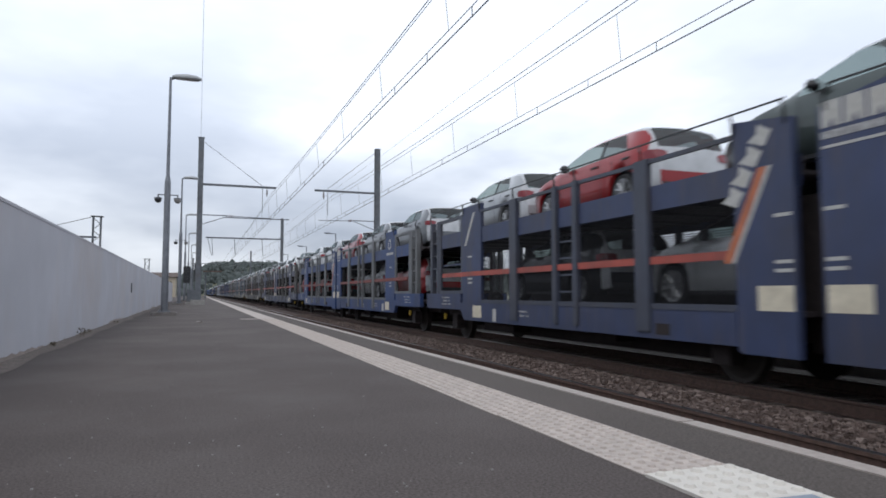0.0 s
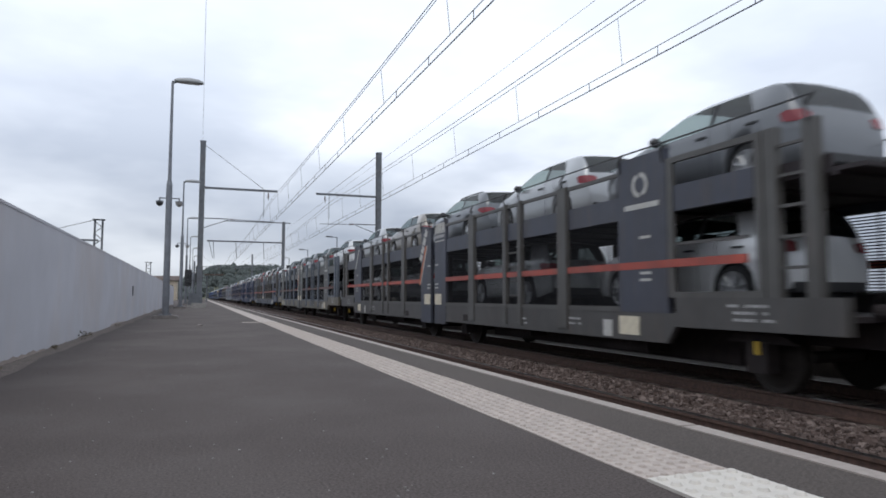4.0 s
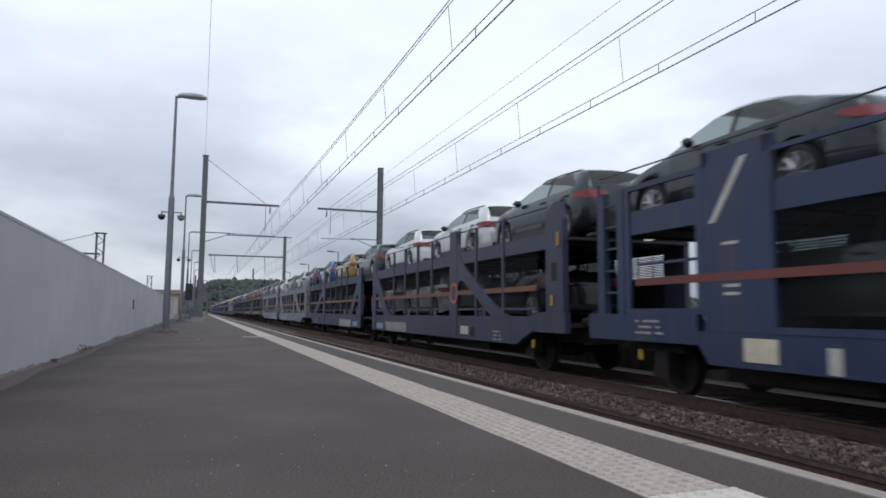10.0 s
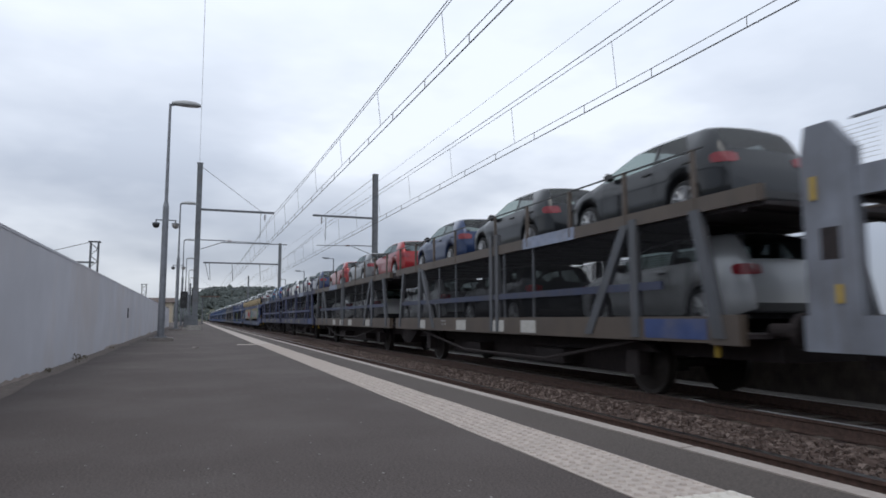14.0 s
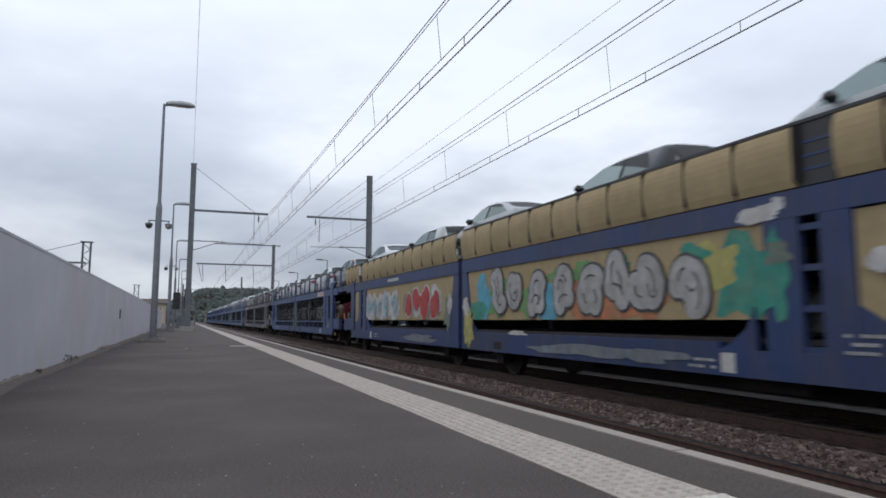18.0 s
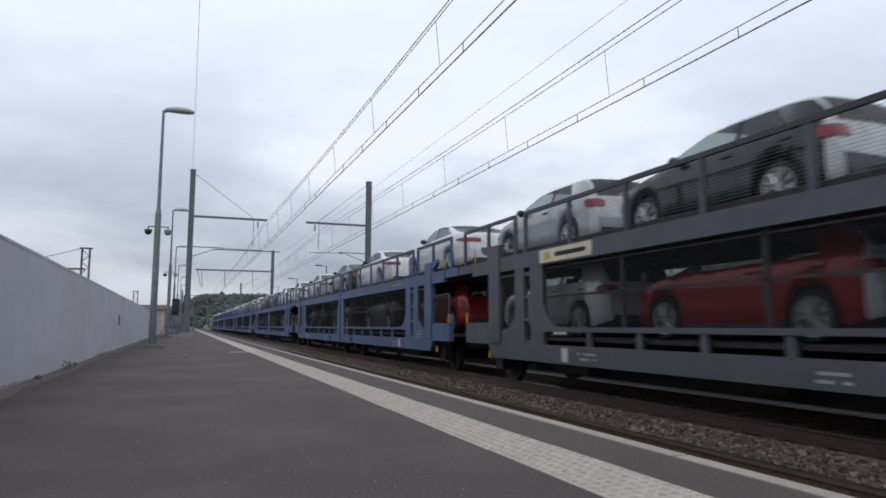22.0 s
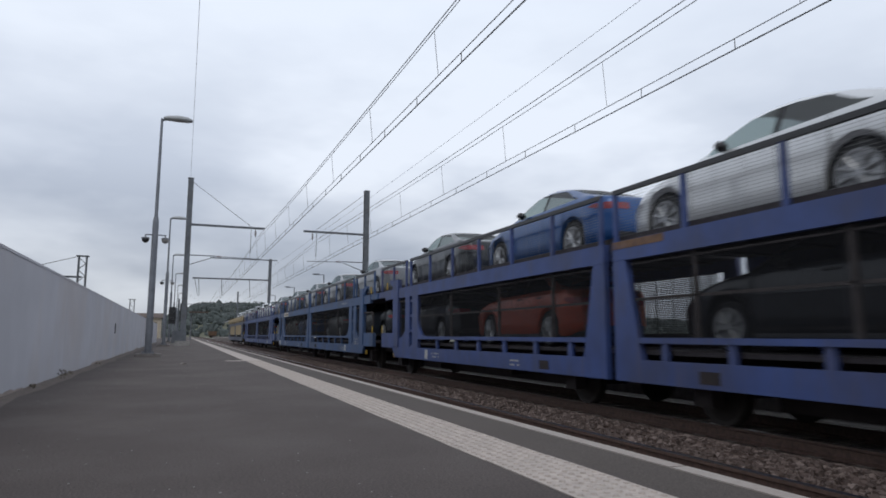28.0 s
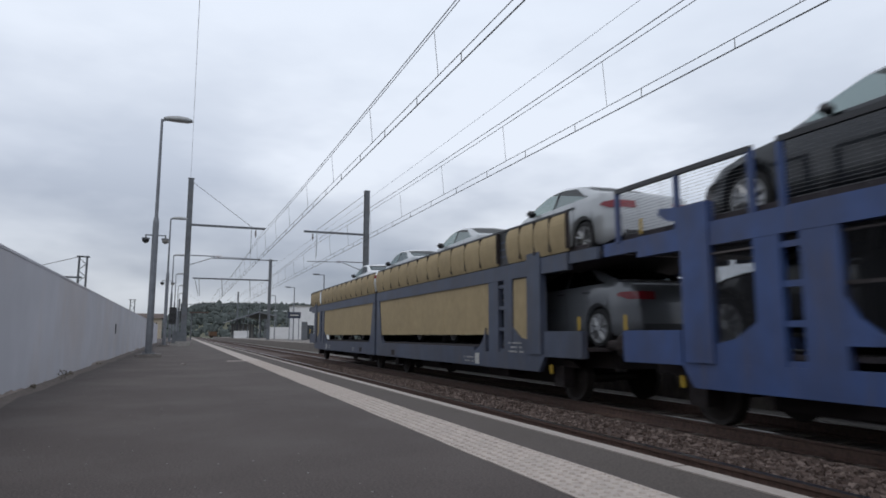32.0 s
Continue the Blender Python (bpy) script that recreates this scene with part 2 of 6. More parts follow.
DARKPANE = mat("dark_pane", (0.03, 0.035, 0.04), 0.1, amount=0.1)
SIGNBLUE = mat("dark_blue_board", (0.02, 0.025, 0.05), 0.4, amount=0.05)


# ---- mesh helpers ----
class Mesh:
    """Collects boxes, bars and outlines into one mesh."""

    def __init__(self):
        self.v, self.f = [], []

    def box(self, x0, x1, y0, y1, z0, z1):
        x0, x1 = min(x0, x1), max(x0, x1)
        y0, y1 = min(y0, y1), max(y0, y1)
        n = len(self.v)
        self.v += [(x0, y0, z0), (x1, y0, z0), (x1, y1, z0), (x0, y1, z0), (x0, y0, z1), (x1, y0, z1), (x1, y1, z1), (x0, y1, z1)]
        self.f += [tuple(n + i for i in q) for q in ((0, 3, 2, 1), (4, 5, 6, 7), (0, 1, 5, 4), (1, 2, 6, 5), (2, 3, 7, 6), (3, 0, 4, 7))]
        return self

    def prism(self, pts, x0, x1):
        """An outline in (y, z), drawn out from x0 to x1."""
        n, k = len(self.v), len(pts)
        self.v += [(x0, y, z) for y, z in pts] + [(x1, y, z) for y, z in pts]
        self.f.append(tuple(range(n, n + k)))
        self.f.append(tuple(range(n + 2 * k - 1, n + k - 1, -1)))
        for i in range(k):
            j = (i + 1) % k
            self.f.append((n + j, n + i, n + k + i, n + k + j))
        return self

    def bar(self, a, b, r, sides=6, r2=None):
        """A round bar from a to b."""
        a, b = Vector(a), Vector(b)
        d = (b - a).normalized()
        s = d.orthogonal().normalized()
        t = d.cross(s)
        r2 = r if r2 is None else r2
        n = len(self.v)
        for p, rr in ((a, r), (b, r2)):
            for i in range(sides):
                w = 2 * math.pi * (i + 0.5) / sides
                self.v.append(tuple(p + (s * math.cos(w) + t * math.sin(w)) * rr))
        for i in range(sides):
            j = (i + 1) % sides
            self.f.append((n + i, n + j, n + sides + j, n + sides + i))
        self.f.append(tuple(range(n + sides - 1, n - 1, -1)))
        self.f.append(tuple(range(n + sides, n + 2 * sides)))
        return self

    def tube(self, pts, r, sides=4):
        """One unbroken round wire through points."""
        n = len(self.v)
        for i, p in enumerate(pts):
            d = (Vector(pts[min(i + 1, len(pts) - 1)]) - Vector(pts[max(i - 1, 0)])).normalized()
            s = d.cross(Vector((1, 0, 0))).normalized() if abs(d.x) < .9 else d.cross(Vector((0, 0, 1))).normalized()
            t = d.cross(s)
            for k in range(sides):
                w = 2 * math.pi * (k + 0.5) / sides
                self.v.append(tuple(Vector(p) + (s * math.cos(w) + t * math.sin(w)) * r))
        for i in range(len(pts) - 1):
            for k in range(sides):
                q = (k + 1) % sides
                self.f.append((n + i * sides + k, n + i * sides + q, n + (i + 1) * sides + q, n + (i + 1) * sides + k))
        self.f.append(tuple(range(n + sides - 1, n - 1, -1)))
        self.f.append(tuple(range(n + (len(pts) - 1) * sides, n + len(pts) * sides)))
        return self

    def lathe(self, rings, axis="z", at=(0, 0, 0), sides=12):
        """Rings of (radius, height) turned round an axis."""
        n = len(self.v)
        for r, hgt in rings:
            for i in range(sides):
                w = 2 * math.pi * i / sides
                c, s = r * math.cos(w), r * math.sin(w)
                p = {"z": (c, s, hgt), "x": (hgt, c, s), "y": (s, hgt, c)}[axis]
                self.v.append((p[0] + at[0], p[1] + at[1], p[2] + at[2]))
        for k in range(len(rings) - 1):
            for i in range(sides):
                j = (i + 1) % sides
                self.f.append((n + k * sides + i, n + k * sides + j, n + (k + 1) * sides + j, n + (k + 1) * sides + i))
        self.f.append(tuple(range(n + sides - 1, n - 1, -1)))
        self.f.append(tuple(range(n + (len(rings) - 1) * sides, n + len(rings) * sides)))
        return self

    def data(self, name, material, fix=True, bevel=0.0):
        me = bpy.data.meshes.new(name)
        me.from_pydata(self.v, [], self.f)
        if fix or bevel:
            bm = bmesh.new()
            bm.from_mesh(me)
            bmesh.ops.recalc_face_normals(bm, faces=bm.faces)
            if bevel:
                bmesh.ops.bevel(bm, geom=bm.edges[:], offset=bevel, segments=2, affect="EDGES", clamp_overlap=True)
            bm.to_mesh(me)
            bm.free()
        me.materials.append(material)
        me.update()
        return me


def smooth(me):
    for p in me.polygons:
        p.use_smooth = True
    return me


def part(name, mesh, material, parent, label="", color=None, bevel=0.0, round_=False):
    """One mesh object under a thing or a part."""
    me = mesh.data(name, material, True, bevel) if isinstance(mesh, Mesh) else mesh
    if round_:
        smooth(me)
    ob = new(name, me)
    ob.parent = parent
    if color:
        ob.color = (*color, 1)
    return tagged(ob, label)


def thing(name, label, category, group="", kind="", at=None):
    ob = new(name)
    ob.empty_display_size = 0.2
    if at is not None:
        ob.matrix_basis = at
    return tagged(ob, label, category, group, kind)


def solid(name, mesh, material, label="", category="", kind="", bevel=0.0, fix=True, group=""):
    ob = new(name, mesh.data(name, material, fix, bevel))
    return tagged(ob, label, category, group, kind)


# ---- ground, tracks, platforms ----
def build_ground():
    g = Mesh()
    g.v = [(-2500, -1500, -1.0), (2500, -1500, -1.0), (2500, 3500, -1.0), (-2500, 3500, -1.0)]
    g.f = [(0, 1, 2, 3)]
    solid("ground", g, EARTH, "flat dull green open ground reaching the horizon", "ground", "structure", fix=False)
    b = Mesh()
    b.prism([(-60, -0.99), (420, -0.99), (420, -0.74), (-60, -0.74)], 2.35, 9.2)
    solid("track_bed", b, BALLAST, "brown-grey crushed stone ballast bed under two tracks", "ballast bed", "structure")
    # low ridge of stone heaped between the tracks
    rr = Mesh()
    n, ys = 14, [-4 + i * 0.5 for i in range(150)]
    for y in ys:
        for j in range(n):
            x = 4.86 + (6.62 - 4.86) * j / (n - 1)
            edge = max(-0.6, min(1.0, (x - 4.84) / 0.25, (6.42 - x) / 0.4))
            z = -0.735 + 0.085 * edge + 0.03 * noise.noise((x * 3, y * 3, 0))
            rr.v.append((x, y, z))
    for i in range(len(ys) - 1):
        for j in range(n - 1):
            a = i * n + j
            rr.f.append((a, a + 1, a + n + 1, a + n))
    solid("ballast_shoulder", rr, BALLAST, "heaped ballast stone between the two tracks", "ballast bed", "structure", fix=False)


def build_stones():
    """Loose ballast stones that can be told apart near the camera."""
    rng = np.random.default_rng(5)
    cnt = 15000
    y = 1.5 + 38 * rng.random(cnt) ** 1.7
    x = 4.82 + 1.70 * rng.random(cnt)
    z = -0.735 + 0.085 * np.clip(np.minimum((x - 4.84) / 0.25, (6.42 - x) / 0.4), -0.5, 1) + 0.012
    base = np.array([(-1, -1, -1), (1, -1, -1), (1, 1, -1), (-1, 1, -1), (-1, -1, 1), (1, -1, 1), (1, 1, 1), (-1, 1, 1)], float)
    faces = np.array([(0, 3, 2, 1), (4, 5, 6, 7), (0, 1, 5, 4), (1, 2, 6, 5), (2, 3, 7, 6), (3, 0, 4, 7)])
    v = base[None] * (0.55 + 0.5 * rng.random((cnt, 8, 3)))
    v *= (0.016 + 0.018 * rng.random((cnt, 1, 1))) * (0.7 + 0.6 * rng.random((cnt, 1, 3)))
    a, bb = rng.random(cnt) * 6.28, rng.random(cnt) * 6.28
    ca, sa, cb, sb = np.cos(a)[:, None], np.sin(a)[:, None], np.cos(bb)[:, None], np.sin(bb)[:, None]
    vx, vy, vz = v[..., 0], v[..., 1], v[..., 2]
    vy, vz = vy * ca - vz * sa, vy * sa + vz * ca
    vx, vy = vx * cb - vy * sb, vx * sb + vy * cb
    v = np.stack([vx + x[:, None], vy + y[:, None], vz + z[:, None]], -1).reshape(-1, 3)
    f = (faces[None] + 8 * np.arange(cnt)[:, None, None]).reshape(-1, 4)
    me = bpy.data.meshes.new("ballast_stones")
    me.from_pydata(v.tolist(), [], f.tolist())
    m = bpy.data.materials.new("ballast_stone")
    m.use_nodes = True
    nt = m.node_tree
    bs = nt.nodes["Principled BSDF"]
    bs.inputs["Roughness"].default_value = 0.95
    ge, rp = nt.nodes.new("ShaderNodeNewGeometry"), nt.nodes.new("ShaderNodeValToRGB")
    e = rp.color_ramp.elements
    e[0].color, e[1].color = (0.048, 0.032, 0.026, 1), (0.165, 0.126, 0.109, 1)
    k = e.new(0.55)
    k.color = (0.080, 0.054, 0.045, 1)
    nt.links.new(ge.outputs["Random Per Island"], rp.inputs["Fac"])
    nt.links.new(rp.outputs[0], bs.inputs["Base Color"])
    me.materials.append(m)
    tagged(new("ballast_stones", me), "loose grey and reddish-brown crushed ballast stones", "ballast", "", "stuff")


def build_grit():
    """Pale grit and a scrap of litter on the asphalt."""
    rng = random.Random(21)
    m = Mesh()
    for k in range(240):
        y = 1.9 + 14 * rng.random() ** 1.6
        x = wall_x(y) + .25 + (1.1 - wall_x(y) - .25) * rng.random()
        r = rng.uniform(.0012, .0042)
        m.box(x - r, x + r * rng.uniform(.5, 1.4), y - r, y + r * rng.uniform(.5, 1.6), -.001, r * 1.1)
    solid("platform_grit", m, mat("pale_grit", (.25, .235, .225), .9, amount=.2), "scattered pale grit on the asphalt platform", "grit", "stuff")
    s = Mesh()
    s.v = [(-.12, -.1, .004), (.1, -.14, .03), (.14, .1, .006), (-.06, .13, .04), (-.1, -.08, -.002), (.09, -.12, 0), (.12, .08, -.002), (-.05, .11, 0)]
    s.f = [(0, 1, 2, 3), (4, 7, 6, 5), (0, 4, 5, 1), (1, 5, 6, 2), (2, 6, 7, 3), (3, 7, 4, 0)]
    o = solid("litter_scrap", s, mat("brown_scrap", (.24, .21, .19), .8, amount=.2), "crumpled brown scrap lying on the platform", "litter")
    o.matrix_basis = pose(0.04, 15.40, .003) @ Matrix.Diagonal((.55, .55, .55, 1))


def build_tracks():
    prof = [(-0.07, -0.172), (0.07, -0.172), (0.07, -0.155), (0.012, -0.13), (0.012, -0.045), (0.036, -0.035), (0.036, -0.004)]
    prof2 = [(-0.036, -0.004), (-0.036, -0.035), (-0.012, -0.045), (-0.012, -0.13), (-0.07, -0.155)]
    ring = prof + prof2
    for c in (C1, C2):
        tr = thing("railway_track", "rusty steel rails on concrete sleepers in ballast", "railway track", "railway tracks", "structure")
        for s in (-1, 1):
            m = Mesh()
            for y in (-60, 420):
                m.v += [(c + s * 0.753 + a, y, RAIL + b) for a, b in ring]
            k = len(ring)
            m.f += [(i, (i + 1) % k, k + (i + 1) % k, k + i) for i in range(k)] + [tuple(range(k)), tuple(range(2 * k - 1, k - 1, -1))]
            rail = part("rail", m, RUST, tr, "rust-brown steel rail")
            h = Mesh().box(c + s * 0.753 - 0.034, c + s * 0.753 + 0.034, -60, 420, RAIL - 0.004, RAIL + 0.001)
            part("rail_head", h, RAILTOP, rail, "worn bright running surface")
        sl = Mesh().prism([(-0.13, -0.22), (0.13, -0.22), (0.1, 0.0), (-0.1, 0.0)], -1.2, 1.2).data("sleeper", SLEEPER)
        for i in range(59):
            o = new("sleeper", sl)
            o.parent = tr
            o.matrix_basis = pose(c, -9.4 + 0.6 * i, RAIL - 0.165)


def wall_x(y):
    return -1.55 - 0.0065 * y


def build_platform():
    pf = thing("platform_main", "dark asphalt station platform with pale edge", "platform", "", "structure")
    part("asphalt_surface", Mesh().box(-9, 1.455, -25, 170, -1.0, 0.0), ASPHALT, pf)
    part("strip_base", Mesh().box(1.455, 1.823, -25, 170, -1.0, -0.05), CONCRETE, pf)
    part("edge_asphalt", Mesh().box(1.823, 2.20, -25, 170, -1.0, 0.002), ASPHALT_STRIP, pf)
    part("edge_wall", Mesh().box(2.20, 2.26, -25, 170, -1.0, -0.11), CONCRETE, pf)
    # edge stones
    es = Mesh().box(0, 0.105, 0.003, 4.997, -0.11, 0.006).data("edge_stone", NOSING, bevel=0.006)
    for i in range(34):
        o = new("edge_stone", es)
        o.parent = pf
        o.matrix_basis = pose(2.20, 2.63 - 15 + 5 * i, 0)
    # tactile slabs with rows of domes
    def slab(mt, n, m, r, hgt, L):
        s = Mesh().box(0, 0.37, 0.0015, L - 0.0015, -0.05, 0.004)
        for i in range(n):
            for j in range(m):
                x, y = 0.37 * (i + 0.5) / n, L * (j + 0.5) / m
                k = len(s.v)
                for rr, z in ((r, 0.0035), (r * 0.62, hgt)):
                    s.v += [(x + rr * math.cos(w * math.pi / 4), y + rr * math.sin(w * math.pi / 4), z) for w in range(8)]
                s.f += [(k + w, k + (w + 1) % 8, k + 8 + (w + 1) % 8, k + 8 + w) for w in range(8)] + [tuple(range(k + 8, k + 16))]
        return s.data("tactile_slab", mt, fix=False)
    old, fresh = slab(TACTILE, 6, 10, 0.0165, 0.0115, 0.6), slab(TACTILE_NEW, 5, 7, 0.022, 0.014, 0.5)
    for i in range(25):
        o = new("tactile_slab", old)
        o.parent = pf
        o.matrix_basis = pose(1.455 + 0.004 * math.sin(i * 2.1), 1.91 + 0.6 * i, 0.0, 0, 0, 0.15 * math.sin(i * 1.3))
    for y in (1.41, 0.91):
        o = new("tactile_slab", fresh)
        o.parent = pf
        o.matrix_basis = pose(1.445, y, 0.007, 0, 0, -0.6)
        tagged(o, "clean white replacement tactile slab")
    part("painted_strip", Mesh().box(1.43, 1.83, 16.92, 170, -0.05, 0.004), TACTILE, pf, "continuous off-white safety line")
    part("cross_line", Mesh().box(1.0, 1.454, 16.75, 17.05, 0.0, 0.004), TACTILE, pf, "short off-white painted bar")
    bd = Mesh().box(0, 0.26, 0, 0.35, 0, 0.022)
    o = solid("grey_board", bd, mat("blue_grey_board", (0.2, 0.23, 0.27), 0.6, amount=0.1), "flat blue-grey board lying on the tactile slab", "board", bevel=0.004)
    o.matrix_basis = pose(1.42, 1.14, 0.018, 0, 0, -4)
    # other platform, beyond the train
    p2 = thing("platform_opposite", "pale concrete platform beyond the tracks", "platform", "", "structure")
    # concrete colour darkened to hold the shade on the face behind the train
    part("surface", Mesh().box(9.28, 17, -25, 235, -1.0, 0.0), mat("shade_darkened_concrete", (0.15, 0.13, 0.115), 0.9, noise_scale=5, amount=0.25, bump=0.2), p2)
    part("cable_trough", Mesh().box(8.75, 9.27, -25, 235, -0.95, -0.615), mat("pale_trough", (0.13, 0.118, 0.108), 0.9, amount=0.2), p2, "pale concrete cable trough along the platform foot")
    part("edge_line", Mesh().box(9.28, 9.55, -25, 235, 0.0, 0.005), NOSING, p2)


def build_wall():
    w = thing("wall_platform", "white rendered concrete boundary wall with vertical joints and grime", "wall", "", "structure")
    rng = random.Random(3)
    y, i = -12.0, 0
    while y < 54:
        L = 5.8
        x0, x1 = wall_x(y + 0.002), wall_x(y + L - 0.002)
        dx = rng.uniform(-0.001, 0.001)
        m = Mesh()
        hz = 1.42
        pts = [(x0 + dx, y + 0.002), (x1 + dx, y + L - 0.002), (x1 + dx - 0.28, y + L - 0.002), (x0 + dx - 0.28, y + 0.002)]
        m.v = [(a, b, 0.0) for a, b in pts] + [(a, b, hz) for a, b in pts]
        m.f = [(0, 3, 2, 1), (4, 5, 6, 7), (0, 1, 5, 4), (1, 2, 6, 5), (2, 3, 7, 6), (3, 0, 4, 7)]
        part("wall_panel", m, WALL, w)
        c = Mesh()
        c.v = [(a + (0.005 if k < 2 else -0.005), b, hz) for k, (a, b) in enumerate(pts)] + [(a + (0.005 if k < 2 else -0.005), b, hz + 0.03) for k, (a, b) in enumerate(pts)]
        c.f = m.f
        part("coping", c, WALL, w)
        y += L
        i += 1
    bk = Mesh()
    bk.v = [(wall_x(-12) - 0.004, -12, 0), (wall_x(54.7) - 0.004, 54.7, 0), (wall_x(54.7) - 0.2, 54.7, 0), (wall_x(-12) - 0.2, -12, 0)]
    bk.v += [(a, b, 1.40) for a, b, _ in bk.v]
    bk.f = [(0, 3, 2, 1), (4, 5, 6, 7), (0, 1, 5, 4), (1, 2, 6, 5), (2, 3, 7, 6), (3, 0, 4, 7)]
    part("joint_filler", bk, WALL, w, "joint behind the panels")
    # small dark slot in the wall
    sl = Mesh().box(-0.01, 0.012, -0.09, 0.09, -0.13, 0.13)
    o = part("slot_plate", sl, BLACK, w, "small dark plate on the wall", bevel=0.004)
    o.matrix_basis = pose(wall_x(19.5) + 0.004, 19.5, 0.785)
    # gritty dirt washed up along the foot
    d = Mesh()
    n = 220
    for k in range(n):
        yy = 1 + k * 0.25
        x = wall_x(yy)
        wd = 0.14 + 0.11 * noise.noise((yy * 0.7, 2, 0)) + 0.05 * noise.noise((yy * 3, 7, 0))
        d.v += [(x - 0.01, yy, 0.035), (x + wd * 0.5, yy, 0.016), (x + max(0.05, wd), yy, 0.002)]
    for k in range(n - 1):
        for j in (0, 1):
            a = 3 * k + j
            d.f.append((a, a + 1, a + 4, a + 3))
    solid("dirt_strip", d, DIRT, "brown gritty dirt along the foot of the wall", "dirt", "structure", fix=False)
    # splashed grime on the panels, ragged at the top
    for nm, gm, off, z0, amp, seed in (("splashed_grime", GRIME, .006, .045, .07, 9.0),):
        gr = Mesh()
        for i in range(520):
            yy = 1 + i * .1
            top = z0 + amp * (noise.noise((yy * .35, seed, 0)) + .5 * noise.noise((yy * 1.7, seed, 3)) + .35 * noise.noise((yy * 6, seed, 7)))
            x = wall_x(yy) + off
            gr.v += [(x, yy, .002), (x, yy, max(.02, top))]
        gr.f = [(2 * i, 2 * i + 2, 2 * i + 3, 2 * i + 1) for i in range(519)]
        part(nm, gr, gm, w, "brown grime splashed along the wall foot")
    # weeds at the foot
    for yy, hh, cnt in ((10.6, 0.15, 6), (11.3, 0.07, 5), (8.8, 0.05, 5), (6.3, 0.05, 5), (15.2, 0.05, 5)):
        m = Mesh()
        for k in range(cnt):
            a, l = rng.uniform(0, 6.28), hh * rng.uniform(0.5, 1)
            bx, by = rng.uniform(0, 0.08), rng.uniform(-0.14, 0.14)
            tip = (bx + 0.3 * l * math.cos(a), by + 0.3 * l * math.sin(a), l)
            m.bar((bx, by, 0), tip, 0.003, 3, 0.001)
            for q in (0.4, 0.6, 0.85):
                px, py, pz = bx + (tip[0] - bx) * q, by + (tip[1] - by) * q, l * q
                b2 = rng.uniform(0, 6.28)
                m.v += [(px, py, pz), (px + 0.03 * math.cos(b2), py + 0.03 * math.sin(b2), pz + 0.02), (px + 0.015 * math.cos(b2 + 1), py + 0.015 * math.sin(b2 + 1), pz + 0.03)]
                m.f.append((len(m.v) - 3, len(m.v) - 2, len(m.v) - 1))
        o = solid("weed", m, GRASS, "dry straggling weed at the foot of the wall", "plant", fix=False, group="weeds along the wall", kind="stuff")
        o.matrix_basis = pose(wall_x(yy) + 0.03, yy, 0.01)


# ---- lamps, masts and wires ----
def street_lamp():
    t = thing("platform_lamp", "tall grey steel lamp post on a concrete footing", "lamp post", "lamp posts along the platform")
    part("footing", Mesh().box(-0.34, 0.34, -0.34, 0.34, -0.02, 0.09), FOOTING, t, "low square concrete block", bevel=0.02)
    part("base_plate", Mesh().box(-0.17, 0.17, -0.17, 0.17, 0.09, 0.115), GALV, t, "", (0, 0, 0), bevel=0.004)
    part("lower_pole", Mesh().lathe([(0.095, 0.11), (0.085, 3.9), (0.06, 4.05)], sides=14), GALV, t, round_=False)
    part("upper_pole", Mesh().lathe([(0.052, 4.0), (0.036, 6.93), (0.03, 7.04)], sides=12), GALV, t)
    part("arm", Mesh().bar((0, 0, 6.98), (0.22, 0, 7.06), 0.03, 8), GALV, t)
    hd = Mesh()
    secs = [(0.04, 0.05, 0.04), (0.16, 0.10, 0.09), (0.45, 0.145, 0.125), (0.72, 0.13, 0.105), (0.86, 0.06, 0.04)]
    k = 10
    for x, wy, wz in secs:
        hd.v += [(x, wy * math.cos(2 * math.pi * i / k), 7.06 + max(-0.045, wz * math.sin(2 * math.pi * i / k))) for i in range(k)]
    for s in range(len(secs) - 1):
        hd.f += [(s * k + i, s * k + (i + 1) % k, (s + 1) * k + (i + 1) % k, (s + 1) * k + i) for i in range(k)]
    hd.f += [tuple(range(k - 1, -1, -1)), tuple(range((len(secs) - 1) * k, len(secs) * k))]
    part("lamp_head", hd, LAMPHEAD, t, "pale grey flat oval lamp head", round_=True)
    part("diffuser", Mesh().box(0.22, 0.74, -0.085, 0.085, 7.01, 7.032), LAMPGLASS, t, bevel=0.006)
    part("door_cover", Mesh().box(0.07, 0.098, -0.04, 0.04, 0.55, 0.95), GALV, t)
    for s in (-1, 1):
        for q in (-1, 1):
            part("anchor_bolt", Mesh().lathe([(0.018, 0.11), (0.018, 0.16)], at=(0.13 * s, 0.13 * q, 0), sides=6), GALV, t)
    return t


def camera_bracket(t, z):
    """Two round security cameras on a cross arm."""
    part("camera_arm", Mesh().box(-0.27, 0.3, -0.02, 0.02, z + 0.11, z + 0.14), GALV, t)
    for s, x in ((-1, -0.25), (1, 0.28)):
        part("camera_stem", Mesh().bar((x, 0, z + 0.12), (x, 0, z + 0.05), 0.02, 8), GALV, t)
        part("camera_dome", Mesh().lathe([(0.03, z + 0.06), (0.085, z + 0.03), (0.10, z - 0.02), (0.085, z - 0.075), (0.04, z - 0.11), (0.005, z - 0.12)],
                                         at=(x, 0, 0), sides=14), BLACK if s < 0 else mat("grey_dome", (0.24, 0.23, 0.22), 0.4), t,
             "dark round camera" if s < 0 else "grey-beige round camera", round_=True)
        part("camera_collar", Mesh().lathe([(0.06, z + 0.05), (0.11, z + 0.035), (0.11, z + 0.01)], at=(x, 0, 0), sides=14), GALV, t)


